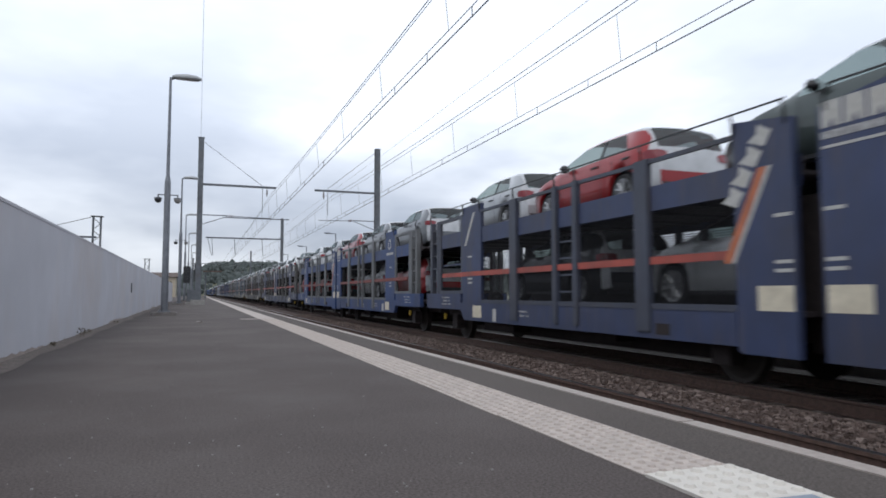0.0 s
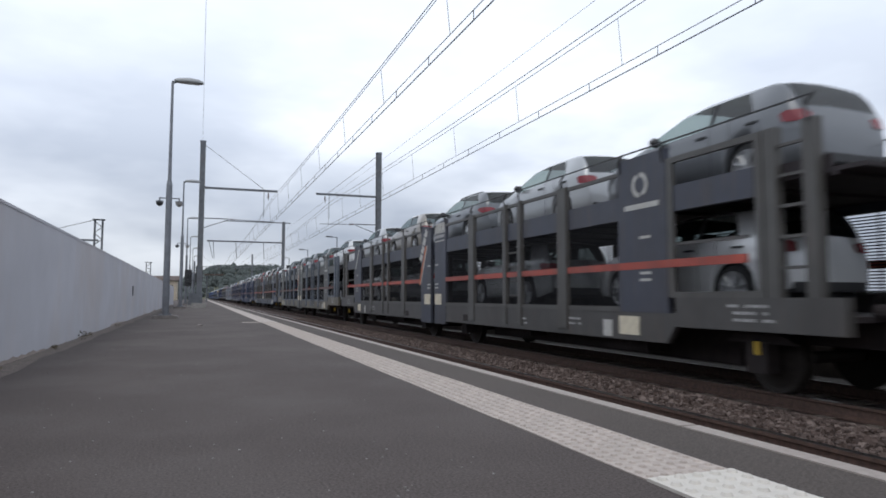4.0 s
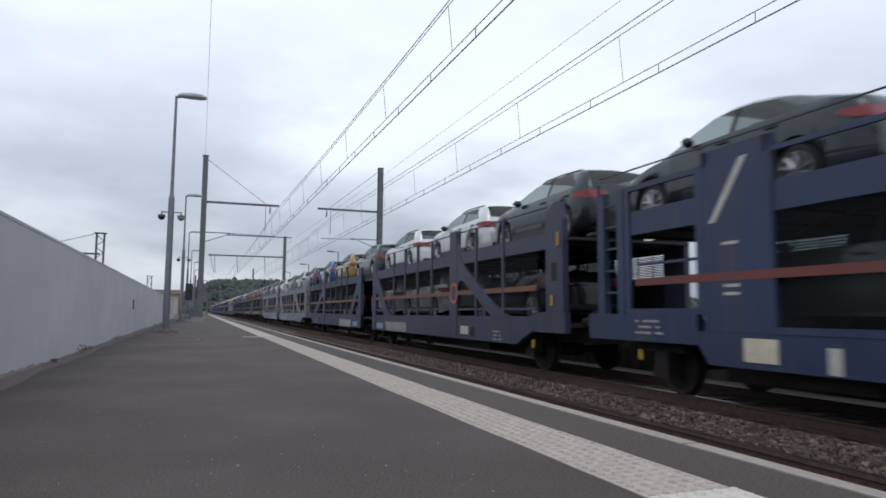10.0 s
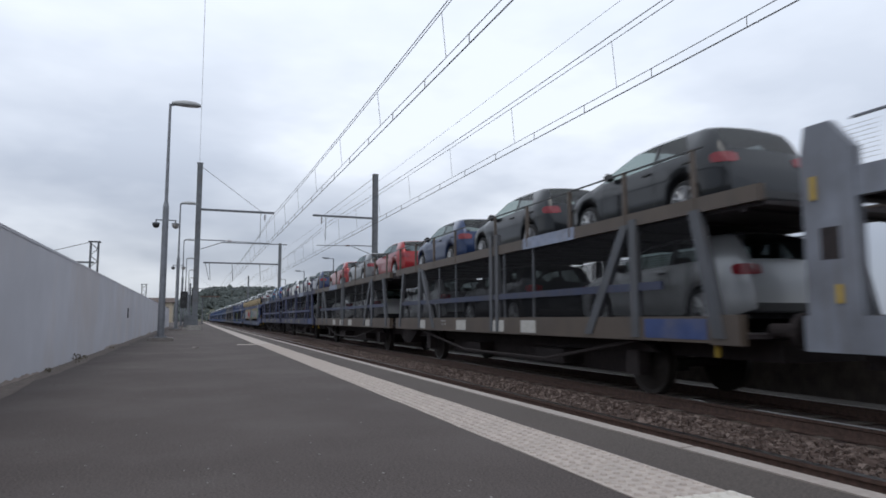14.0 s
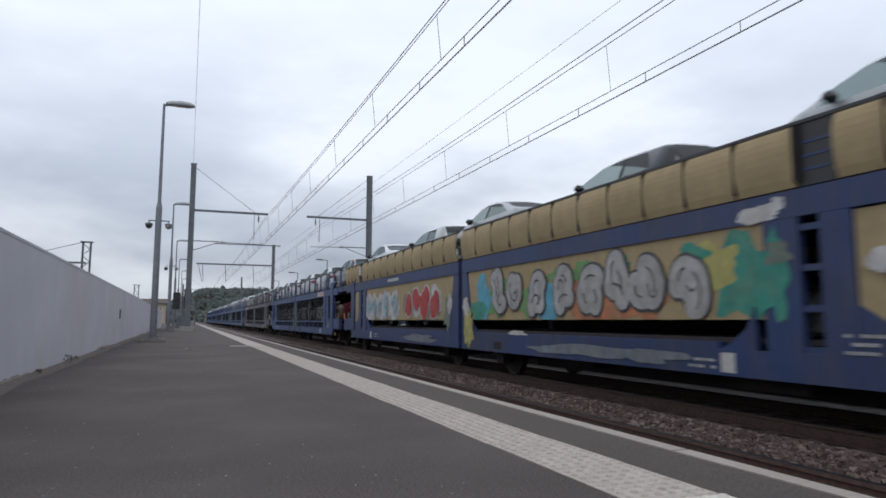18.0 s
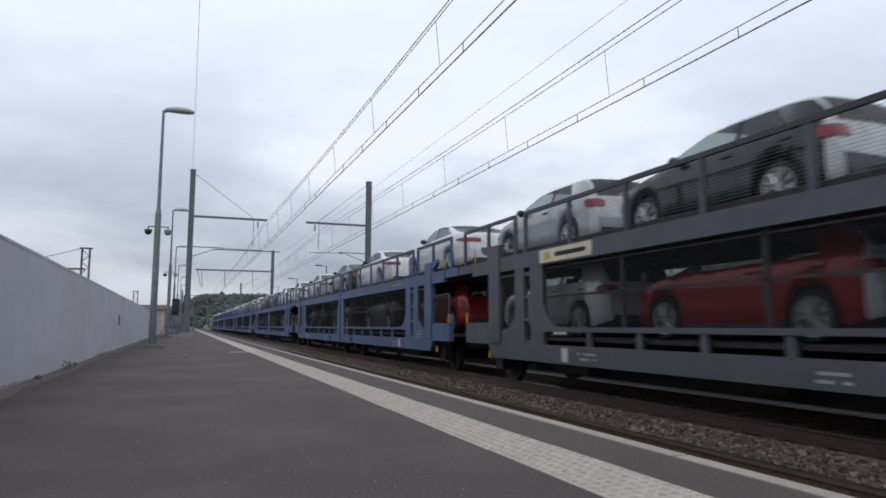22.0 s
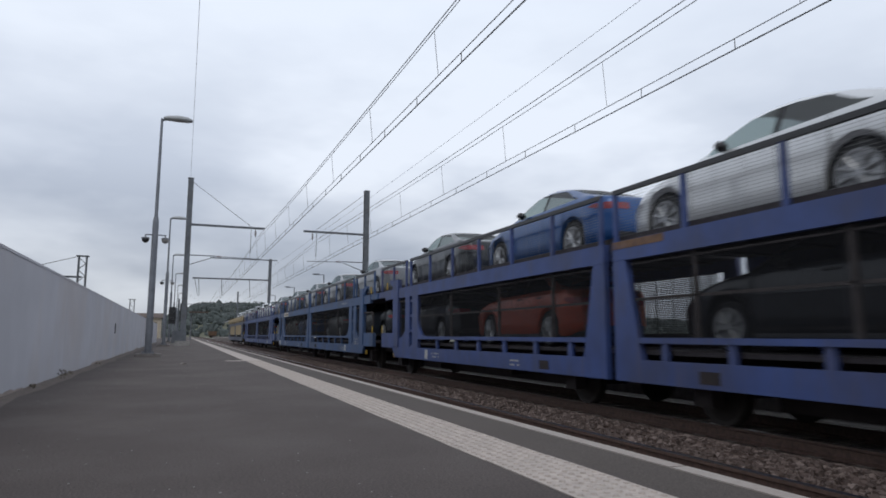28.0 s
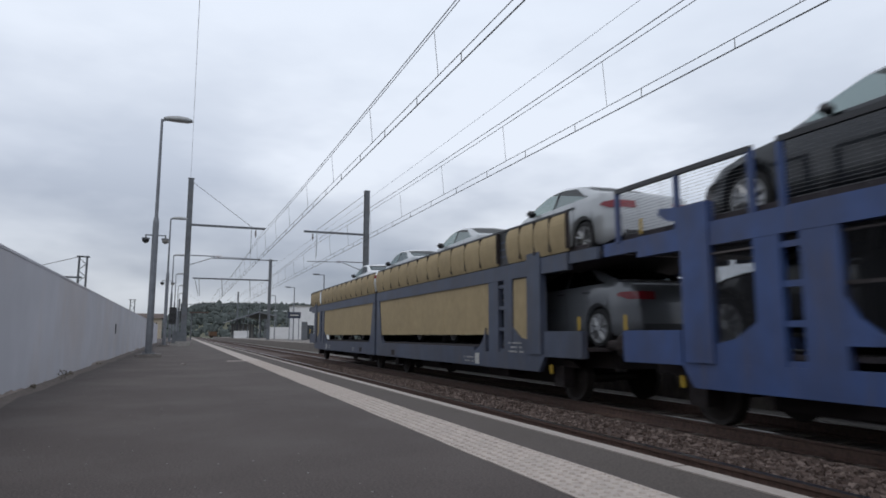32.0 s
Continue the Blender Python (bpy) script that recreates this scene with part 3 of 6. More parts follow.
def build_lamps():
    a = street_lamp()
    spots = [(-0.9, 20.75), (-0.95, 39.0), (-1.02, 57.3), (-1.0, 75.0), (-0.9, 93.0), (-0.9, 111.0)]
    b = copy_thing(a, pose(*spots[1], 0))
    for x, y in spots[2:]:
        copy_thing(a, pose(x, y, 0))
    a.matrix_basis = pose(*spots[0], 0)
    tagged(a, "tall grey lamp post with two security cameras on concrete footing")
    tagged(b, "tall grey lamp post with two security cameras on concrete footing")
    camera_bracket(a, 3.39)
    camera_bracket(b, 3.45)
    return a


def opposite_lamps():
    t = thing("platform_lamp", "slim grey lamp post on the opposite platform", "lamp post", "lamp posts on the opposite platform")
    part("pole", Mesh().lathe([(0.08, 0.0), (0.05, 6.3)], sides=10), GALV, t)
    part("arm", Mesh().box(-0.95, 0.03, -0.03, 0.03, 6.27, 6.33), GALV, t)
    part("lamp_head", Mesh().box(-1.1, -0.45, -0.09, 0.09, 6.31, 6.4), GALV, t, bevel=0.02)
    for y in (62.0, 97.5, 118.0, 140.0):
        copy_thing(t, pose(12.2, y, 0))
    t.matrix_basis = pose(12.2, 80, 0)


def h_beam(m, w, d, z0, z1):
    """An upright H-shaped steel section."""
    m.box(-w / 2, w / 2, -d / 2, -d / 2 + 0.02, z0, z1)
    m.box(-w / 2, w / 2, d / 2 - 0.02, d / 2, z0, z1)
    m.box(-0.012, 0.012, -d / 2 + 0.02, d / 2 - 0.02, z0, z1)
    return m


def insulator(at, to, parent):
    a, b = Vector(at), Vector(to)
    m = Mesh()
    m.bar(a, b, 0.018, 6)
    for k in range(4):
        p = a.lerp(b, 0.25 + 0.15 * k)
        q = a.lerp(b, 0.25 + 0.15 * k + 0.06)
        m.bar(p, q, 0.07, 8, 0.05)
    part("insulator", m, CERAMIC, parent, "dark ribbed insulator")


def mast(x, y, height, arm_x, arm_z, hang_x, side, foot=True):
    t = thing("catenary_mast", "dark grey steel catenary mast with a horizontal arm", "catenary mast", "catenary masts", at=pose(x, y, 0))
    part("column", h_beam(Mesh(), 0.30, 0.34, 0.25, height), MAST, t)
    part("cap", Mesh().box(-0.17, 0.17, -0.19, 0.19, height, height + 0.03), MAST, t)
    if foot:
        part("foundation", Mesh().box(-0.4, 0.4, -0.4, 0.4, -0.3, 0.27), CONCRETE, t, "square concrete block", bevel=0.02)
    else:
        part("foundation", Mesh().box(-0.4, 0.4, -0.4, 0.4, -0.9, 0.27), CONCRETE, t, "square concrete block", bevel=0.02)
    ax = arm_x - x
    part("arm", Mesh().box(-0.1 * side, ax, -0.05, 0.05, arm_z - 0.06, arm_z + 0.06), MAST, t)
    part("stay", Mesh().bar((0, 0, height - 0.1), (ax * 0.82, 0, arm_z + 0.06), 0.014, 5), WIRE, t, "thin steel stay")
    hx = hang_x - x
    insulator((hx, 0, arm_z - 0.05), (hx, 0, arm_z - 0.55), t)
    part("drop_bar", Mesh().bar((hx - side * 0.25, 0, arm_z - 0.05), (hx - side * 0.25, 0, 5.4), 0.016, 5), MAST, t)
    # steady arm that holds the contact wire
    part("bracket_tube", Mesh().bar((0, 0, 5.15), (side * 1.5, 0, 5.15), 0.03, 8), MAST, t)
    part("bracket_brace", Mesh().bar((0, 0, 4.55), (side * 1.5, 0, 5.1), 0.022, 6), MAST, t)
    insulator((side * 1.5, 0, 5.14), (side * 1.95, 0, 5.12), t)
    part("steady_arm", Mesh().bar((side * 1.95, 0, 5.12), (hx + side * 0.3, 0, 5.08), 0.02, 6), MAST, t)
    return t


def build_catenary():
    ML, MR = (0.0, 40.0), (10.47, 40.0)
    a = mast(ML[0], ML[1], 9.6, 4.25, 6.92, 3.72, 1)
    b = mast(MR[0], MR[1], 9.72, 6.55, 6.92, 7.1, -1, False)
    tagged(b, "dark grey steel catenary mast beyond the train")
    # far gantry over both tracks
    g = thing("catenary_mast", "far steel mast with a long beam over both tracks", "catenary mast", "catenary masts", at=pose(10.45, 90, 0))
    part("column", h_beam(Mesh(), 0.36, 0.4, -0.9, 10.7), MAST, g)
    part("beam", Mesh().box(-9.65, 0.1, -0.08, 0.08, 7.78, 7.96), MAST, g)
    part("top_arm", Mesh().box(-7.6, 0.9, -0.05, 0.05, 10.5, 10.62), MAST, g)
    for x in (-8.9, -6.1, -2.6):
        part("drop_bar", Mesh().bar((x, 0, 7.8), (x + 0.15, 0, 5.6), 0.04, 6), MAST, g)
    part("strut", Mesh().bar((-9.4, 0, 7.8), (-8.9, 0, 5.6), 0.035, 6), MAST, g)
    copy_thing(a, pose(0.0, 146, 0))
    copy_thing(b, pose(10.5, 146, 0))
    copy_thing(a, pose(0.0, -13, 0))
    copy_thing(b, pose(10.47, -13, 0))

    def run(name, x, zf, r, y0=-13.0, y1=146.0, stag=0.0, step=2.0):
        m = Mesh()
        n = int((y1 - y0) / step)
        pts = []
        for i in range(n + 1):
            y = y0 + (y1 - y0) * i / n
            pts.append((x + stag * math.sin((y - 12) / 28), y, zf(y)))
        return m.tube(pts, r)

    def sag(y, top, low):
        span = 53.0
        u = ((y + 13) % span) / span
        return low + (top - low) * (2 * u - 1) ** 2

    for c in (C1, C2):
        lift = 0.10 if c < 5 else 0.0
        w = thing("overhead_line", "dark overhead contact wires with short droppers", "overhead line", "overhead lines")
        part("carrier_wire", run("carrier_wire", c, lambda y: sag(y, 6.6, 6.22), 0.0095), WIRE, w)
        part("carrier_wire", run("carrier_wire", c - 0.08, lambda y: sag(y, 6.3, 6.03), 0.0078), WIRE, w)
        part("auxiliary_wire", run("auxiliary_wire", c, lambda y: 5.11 + lift + 0.12 * ((y - 12) / 28) ** 2 * 0.3, 0.008), WIRE, w)
        part("contact_wire", run("contact_wire", c, lambda y: 4.94 + lift, 0.0115), WIRE, w)
        y = -11.55
        while y < 88:
            zc = sag(y, 6.3, 6.03)
            part("dropper", Mesh().bar((c - 0.08, y, zc), (c, y, 5.11 + lift), 0.006, 4), WIRE, w)
            for q in (0.0, 2.2):
                part("short_dropper", Mesh().bar((c, y + 1.15 + q, 5.11 + lift), (c, y + 1.15 + q, 4.94 + lift), 0.009, 4), WIRE, w)
            y += 4.4
    f = thing("feeder_wire", "thin feeder wire along the mast tops", "overhead wire", "feeder wires")
    part("wire", Mesh().bar((10.77, -13, 9.4), (10.77, 40, 9.4), 0.008, 4).bar((10.77, 40, 9.4), (10.6, 90, 9.6), 0.008, 4), WIRE, f)
    f2 = thing("feeder_wire", "thin feeder wire along the mast tops", "overhead wire", "feeder wires")
    part("wire", Mesh().bar((-0.03, -13, 9.62), (-0.03, 40, 9.62), 0.006, 4).bar((-0.03, 40, 9.62), (-0.03, 146, 9.62), 0.008, 4), WIRE, f2)


# ---- far things ----
def lattice_mast(x, y, h, arm):
    t = thing("lattice_mast", "far steel lattice mast behind the wall", "catenary mast", "lattice masts behind the wall", at=pose(x, y, -1))
    h += 1
    w = 0.28
    for sx in (-1, 1):
        for sy in (-1, 1):
            part("corner_post", Mesh().box(sx * w - 0.04, sx * w + 0.04, sy * w - 0.04, sy * w + 0.04, 0, h), MAST, t)
    m = Mesh()
    k, z = 0, 0.3
    while z < h - 0.5:
        s = 1 if k % 2 else -1
        m.bar((-w * s, -w, z), (w * s, -w, z + 0.5), 0.03, 4)
        m.bar((-w, -w * s, z), (-w, w * s, z + 0.5), 0.03, 4)
        z += 0.5
        k += 1
    part("lacing", m, MAST, t, "diagonal lacing bars")
    part("top_plate", Mesh().box(-0.45, 0.45, -0.35, 0.35, h, h + 0.06), MAST, t)
    if arm:
        part("arm", Mesh().box(-arm, 0, -0.06, 0.06, h - 1.75, h - 1.6), MAST, t)
        part("stay", Mesh().bar((-0.3, 0, h), (-arm * 2.6, 0, h - 1.1), 0.025, 4), WIRE, t)
    return t


def build_far():
    lattice_mast(-7.85, 60, 6.9, 1.5)
    lattice_mast(-6.7, 100, 5.4, 0)
    # cream house behind the end of the wall
    hs = thing("house", "far cream rendered house with a tiled roof", "house", at=pose(-5.3, 128, -1))
    part("walls", Mesh().box(-2.6, 1.6, -4, 4, 0, 4.5), CREAMWALL, hs)
    rf = Mesh()
    rf.v = [(-3, -4.4, 4.5), (2.0, -4.4, 4.5), (2.0, 4.4, 4.5), (-3, 4.4, 4.5), (-3, 0, 5.4), (2.0, 0, 5.4)]
    rf.f = [(0, 1, 5, 4), (2, 3, 4, 5), (0, 4, 3), (1, 2, 5), (0, 3, 2, 1)]
    part("roof", rf, TILE, hs)
    for x in (-1.6, 0.6):
        part("window", Mesh().box(x - 0.4, x + 0.4, -4.06, -3.97, 2.6, 3.7), DARKPANE, hs)
    # white station building
    b = thing("station_building", "far white flat-roofed station building", "building", at=pose(17.6, 104, 0))
    part("walls", Mesh().box(-2.7, 3.4, -5, -2, -0.9, 4.85), WHITEWALL, b)
    part("roof_edge", Mesh().box(-2.8, 3.5, -5.1, -1.9, 4.85, 5.0), CONCRETE, b)
    part("door", Mesh().box(-0.6, 0.5, -5.05, -4.98, 0, 2.1), DARKPANE, b)
    part("window", Mesh().box(1.3, 2.5, -5.05, -4.98, 1.1, 2.2), DARKPANE, b)
    lw = thing("low_wall", "far low white platform wall", "wall", at=pose(0, 0, 0))
    part("wall_body", Mesh().box(12.6, 16.2, 108.0, 108.3, 0, 1.9), WHITEWALL, lw)
    # platform canopy
    c = thing("platform_canopy", "far platform shelter with a sloping grey roof", "canopy", at=pose(0, 150, 0))
    rf = Mesh()
    rf.v = [(9.3, -10, 3.8), (14.4, -10, 5.5), (18.0, -10, 4.6), (18.0, 26, 4.6), (14.4, 26, 5.5), (9.3, 26, 3.8)]
    rf.v += [(x, y, z - 0.25) for x, y, z in rf.v]
    rf.f = [(0, 1, 4, 5), (1, 2, 3, 4), (11, 10, 7, 6), (10, 9, 8, 7), (0, 6, 7, 1), (1, 7, 8, 2), (2, 8, 9, 3), (3, 9, 10, 4), (4, 10, 11, 5), (5, 11, 6, 0)]
    part("roof", rf, GALV, c)
    for x in (11.5, 15.8):
        for y in (-8, 0, 8, 16, 24):
            part("post", Mesh().box(x - 0.12, x + 0.12, y - 0.12, y + 0.12, 0, 4.2), MAST, c)
    part("back_wall", Mesh().box(11.2, 16.8, 25, 25.3, 0, 3.4), CONCRETE, c)
    part("fence_panel", Mesh().box(9.6, 12.5, -9.0, -8.8, 0.0, 1.5), WHITEWALL, c)
    # station name board on the opposite platform
    s = thing("station_sign", "dark blue station name board on two posts", "sign", at=pose(12.2, 79.5, 0))
    for x in (-0.55, 0.55):
        part("post", Mesh().bar((x, 0, 0), (x, 0, 3.4), 0.05, 8), GALV, s)
    part("board", Mesh().box(-0.75, 0.75, -0.06, 0.06, 2.62, 3.35), SIGNBLUE, s)
    part("lettering_bar", Mesh().box(-0.5, 0.5, -0.075, -0.06, 2.9, 3.06), PLATE, s, "plain pale lettering bar")
    # platform post and bench on the far platform
    p = thing("info_pillar", "far dark slim information pillar", "pillar", at=pose(14.2, 84, 0))
    part("body", Mesh().box(-0.35, 0.35, -0.2, 0.2, 0, 2.3), MAST, p, bevel=0.03)
    # brown maintenance wagon standing at the far end
    wg = thing("goods_wagon", "far rust-brown goods wagon standing on a siding", "rail vehicle", at=pose(11.4, 292, RAIL))
    part("body", Mesh().box(-1.5, 1.5, -6, 6, 0.9, 2.6), mat("rust_brown", (0.10, 0.055, 0.032), 0.85, amount=0.25, noise_scale=2), wg, bevel=0.05)
    part("underframe", Mesh().box(-1.2, 1.2, -6, 6, 0.6, 0.9), CHASSIS, wg)
    for y in (-4, 4):
        part("axle", Mesh().bar((-0.8, y, 0.45), (0.8, y, 0.45), 0.45, 14), WHEELST, wg)
    # signal heads beside the platform mast
    g = thing("platform_signal", "black twin signal heads with hoods on a grey post", "signal", at=pose(-0.38, 55, 0))
    part("post", Mesh().bar((0, 0, 0), (0, 0, 3.4), 0.06, 8), MAST, g)
    for x, z in ((-0.45, 2.0), (0.35, 2.3)):
        head = part("signal_head", Mesh().box(x - 0.26, x + 0.26, -0.16, 0.16, z - 0.55, z + 0.75), BLACK, g, bevel=0.03)
        for q in (-0.15, 0.35):
            part("hood", Mesh().lathe([(0.12, -0.34), (0.13, -0.16)], "y", at=(x, 0, z + q), sides=10), BLACK, head)
    part("bracket", Mesh().box(-0.5, 0.5, -0.04, 0.04, 1.85, 1.95), MAST, g)
    k = thing("equipment_cabinet", "grey steel cabinet beside the mast foot", "cabinet", at=pose(-0.25, 43.5, 0))
    part("body", Mesh().box(-0.38, 0.45, -0.3, 0.3, 0.12, 0.85), MAST, k, bevel=0.02)
    part("plinth", Mesh().box(-0.42, 0.49, -0.34, 0.34, 0, 0.12), CONCRETE, k)
    part("door", Mesh().box(-0.33, 0.40, -0.312, -0.3, 0.18, 0.8), MAST, k)
    r = thing("shelter_roof", "far dark shelter roof by the platform", "shelter", at=pose(0.2, 88, 0))
    part("roof", Mesh().prism([(-2, 3.3), (6, 3.5), (6, 3.65), (-2, 3.45)], 0.4, 2.6), TILE, r)
    for y in (-1, 5):
        part("post", Mesh().bar((0.7, y, 0), (0.7, y, 3.4), 0.06, 8), MAST, r)


def build_hill():
    rng = np.random.default_rng(11)
    h = Mesh()
    nx, ny = 60, 14

    def height(x, y):
        left = min(1.0, max(0.0, (x + 75) / 110))
        base = 43 * left * left * (3 - 2 * left) * (1 - 0.25 * max(0.0, (x - 150) / 500))
        rise = min(1.0, max(0.0, (y - 520) / 480))
        return -1.5 + (base + 6 * noise.noise((x * 0.008, y * 0.008, 1))) * rise ** 0.8

    for j in range(ny):
        for i in range(nx):
            x, y = -420 + 1100 * i / (nx - 1), 500 + 700 * j / (ny - 1)
            h.v.append((x, y, height(x, y)))
    for j in range(ny - 1):
        for i in range(nx - 1):
            a = j * nx + i
            h.f.append((a, a + 1, a + nx + 1, a + nx))
    solid("hillside", h, EARTH, "low distant hill", "hill", "structure", fix=False)
    # woods: many small uneven clumps
    ico = bmesh.new()
    bmesh.ops.create_icosphere(ico, subdivisions=1, radius=1)
    bv = np.array([v.co[:] for v in ico.verts])
    bf = np.array([[v.index for v in f.verts] for f in ico.faces])
    ico.free()
    V, F, k = [], [], 0
    spots = [(-420 + 1100 * rng.random(), 500 + 640 * rng.random() ** 0.8, 1.0) for _ in range(17000)]
    spots += [(-40 + 180 * rng.random(), 290 + 190 * rng.random(), 0.6) for _ in range(1100)]
    for x, y, q in spots:
        if (q < 1 and -4 < x < 24) or (x < -75 and q == 1 and rng.random() < 0.97):
            continue
        z = height(x, y)
        s = q * (1.3 + 2.2 * rng.random() ** 1.6)
        jit = 1 + 0.8 * (rng.random((len(bv), 1)) - 0.5)
        v = bv * jit * np.array([s, s, s * (0.9 + 0.5 * rng.random())]) + np.array([x, y, z + 2.2 * q * rng.random() + s * 0.6])
        V.append(v)
        F.append(bf + k)
        k += len(bv)
    me = bpy.data.meshes.new("far_woods")
    me.from_pydata(np.concatenate(V).tolist(), [], np.concatenate(F).tolist())
    me.materials.append(LEAF)
    tagged(new("far_woods", me), "grey-green woods covering the distant hill, haze in their colour", "woods", "", "stuff")
    # dark roadside lamps on the hill's foot
    for x, y in ((34, 300), (39, 305), (44, 310)):
        t = thing("street_lamp", "far pale street lamp before the woods", "lamp post", "far street lamps", at=pose(x, y, -1))
        part("pole", Mesh().bar((0, 0, 0), (0, 0, 12.5), 0.1, 6), GALV, t)
        part("lamp_head", Mesh().box(-1.6, 0.2, -0.3, 0.3, 12.4, 12.8), LAMPGLASS, t)


# ---- cars ----
CARS = {
    # length, width, side outline (from the rear, height), marks: rear glass base, roof rear, screen top, screen base, side glass rear; wheel radius, wheel places
    "hatchback": (4.10, 1.78, [(0, 0.58), (0.02, 0.789), (0.06, 0.959), (0.17, 1.204), (0.29, 1.364), (0.42, 1.405), (1, 1.435), (1.55, 1.446), (2.05, 1.41), (2.45, 1.271), (2.85, 1.079), (3.05, 0.989), (3.4, 0.93), (3.75, 0.845), (3.98, 0.713), (4.08, 0.58), (4.1, 0.5)], (.075, .30, 2.05, 3.0, .62), .315, (.76, 3.27)),
    "estate": (4.40, 1.80, [(0, 0.58), (0.02, 0.786), (0.06, 0.971), (0.15, 1.195), (0.26, 1.34), (0.4, 1.379), (1, 1.411), (1.7, 1.425), (2.25, 1.39), (2.65, 1.263), (3.05, 1.074), (3.25, 0.982), (3.65, 0.925), (4.02, 0.842), (4.27, 0.711), (4.38, 0.58), (4.4, 0.5)], (.08, .27, 2.25, 3.2, .34), .32, (.98, 3.58)),
    "suv": (4.38, 1.83, [(0, 0.635), (0.02, 0.843), (0.07, 1.016), (0.17, 1.241), (0.28, 1.382), (0.42, 1.423), (1, 1.459), (1.7, 1.473), (2.2, 1.439), (2.6, 1.322), (3, 1.154), (3.25, 1.05), (3.65, 0.99), (4.02, 0.903), (4.24, 0.773), (4.36, 0.617), (4.38, 0.52)], (.09, .29, 2.2, 3.2, .40), .335, (.86, 3.51)),
    "saloon": (4.60, 1.82, [(0, 0.621), (0.03, 0.872), (0.09, 1.049), (0.16, 1.096), (0.36, 1.137), (0.66, 1.226), (0.98, 1.347), (1.32, 1.45), (1.7, 1.519), (2.05, 1.534), (2.4, 1.493), (2.75, 1.351), (3.1, 1.154), (3.28, 1.049), (3.75, 0.97), (4.2, 0.861), (4.46, 0.715), (4.58, 0.57), (4.6, 0.5)], (.42, 1.26, 2.4, 3.2, .70), .33, (.93, 3.63)),
    "fastback": (5.05, 1.89, [(0, 0.6), (0.03, 0.855), (0.09, 1.025), (0.17, 1.07), (0.4, 1.115), (0.75, 1.211), (1.1, 1.344), (1.5, 1.471), (1.9, 1.54), (2.25, 1.556), (2.6, 1.519), (2.95, 1.381), (3.3, 1.175), (3.5, 1.068), (4.1, 0.988), (4.6, 0.876), (4.9, 0.727), (5.02, 0.58), (5.05, 0.5)], (.46, 1.42, 2.6, 3.42, .82), .355, (1.08, 4.14)),
}


# tail lights: height of the middle, height, length along the side
LAMPS = {"hatchback": (.85, .15, .21), "estate": (.83, .15, .30), "suv": (.86, .16, .44), "saloon": (.86, .13, .34), "fastback": (.865, .12, .46)}


def curve(pts):
    """A smooth line through points that never overshoots."""
    x = np.array([p[0] for p in pts], float)
    y = np.array([p[1] for p in pts], float)
    h, d = np.diff(x), np.diff(y) / np.diff(x)
    m = np.zeros(len(x))
    for i in range(1, len(x) - 1):
        if d[i - 1] * d[i] > 0:
            m[i] = 2 * d[i - 1] * d[i] / (d[i - 1] + d[i])
    m[0], m[-1] = d[0], d[-1]

    def at(a):
        i = int(min(max(np.searchsorted(x, a) - 1, 0), len(h) - 1))
        s = min(1.0, max(0.0, (a - x[i]) / h[i]))
        return float(y[i] * (1 + 2 * s) * (1 - s) ** 2 + h[i] * m[i] * s * (1 - s) ** 2 + y[i + 1] * s * s * (3 - 2 * s) - h[i] * m[i] * s * s * (1 - s))

    return at


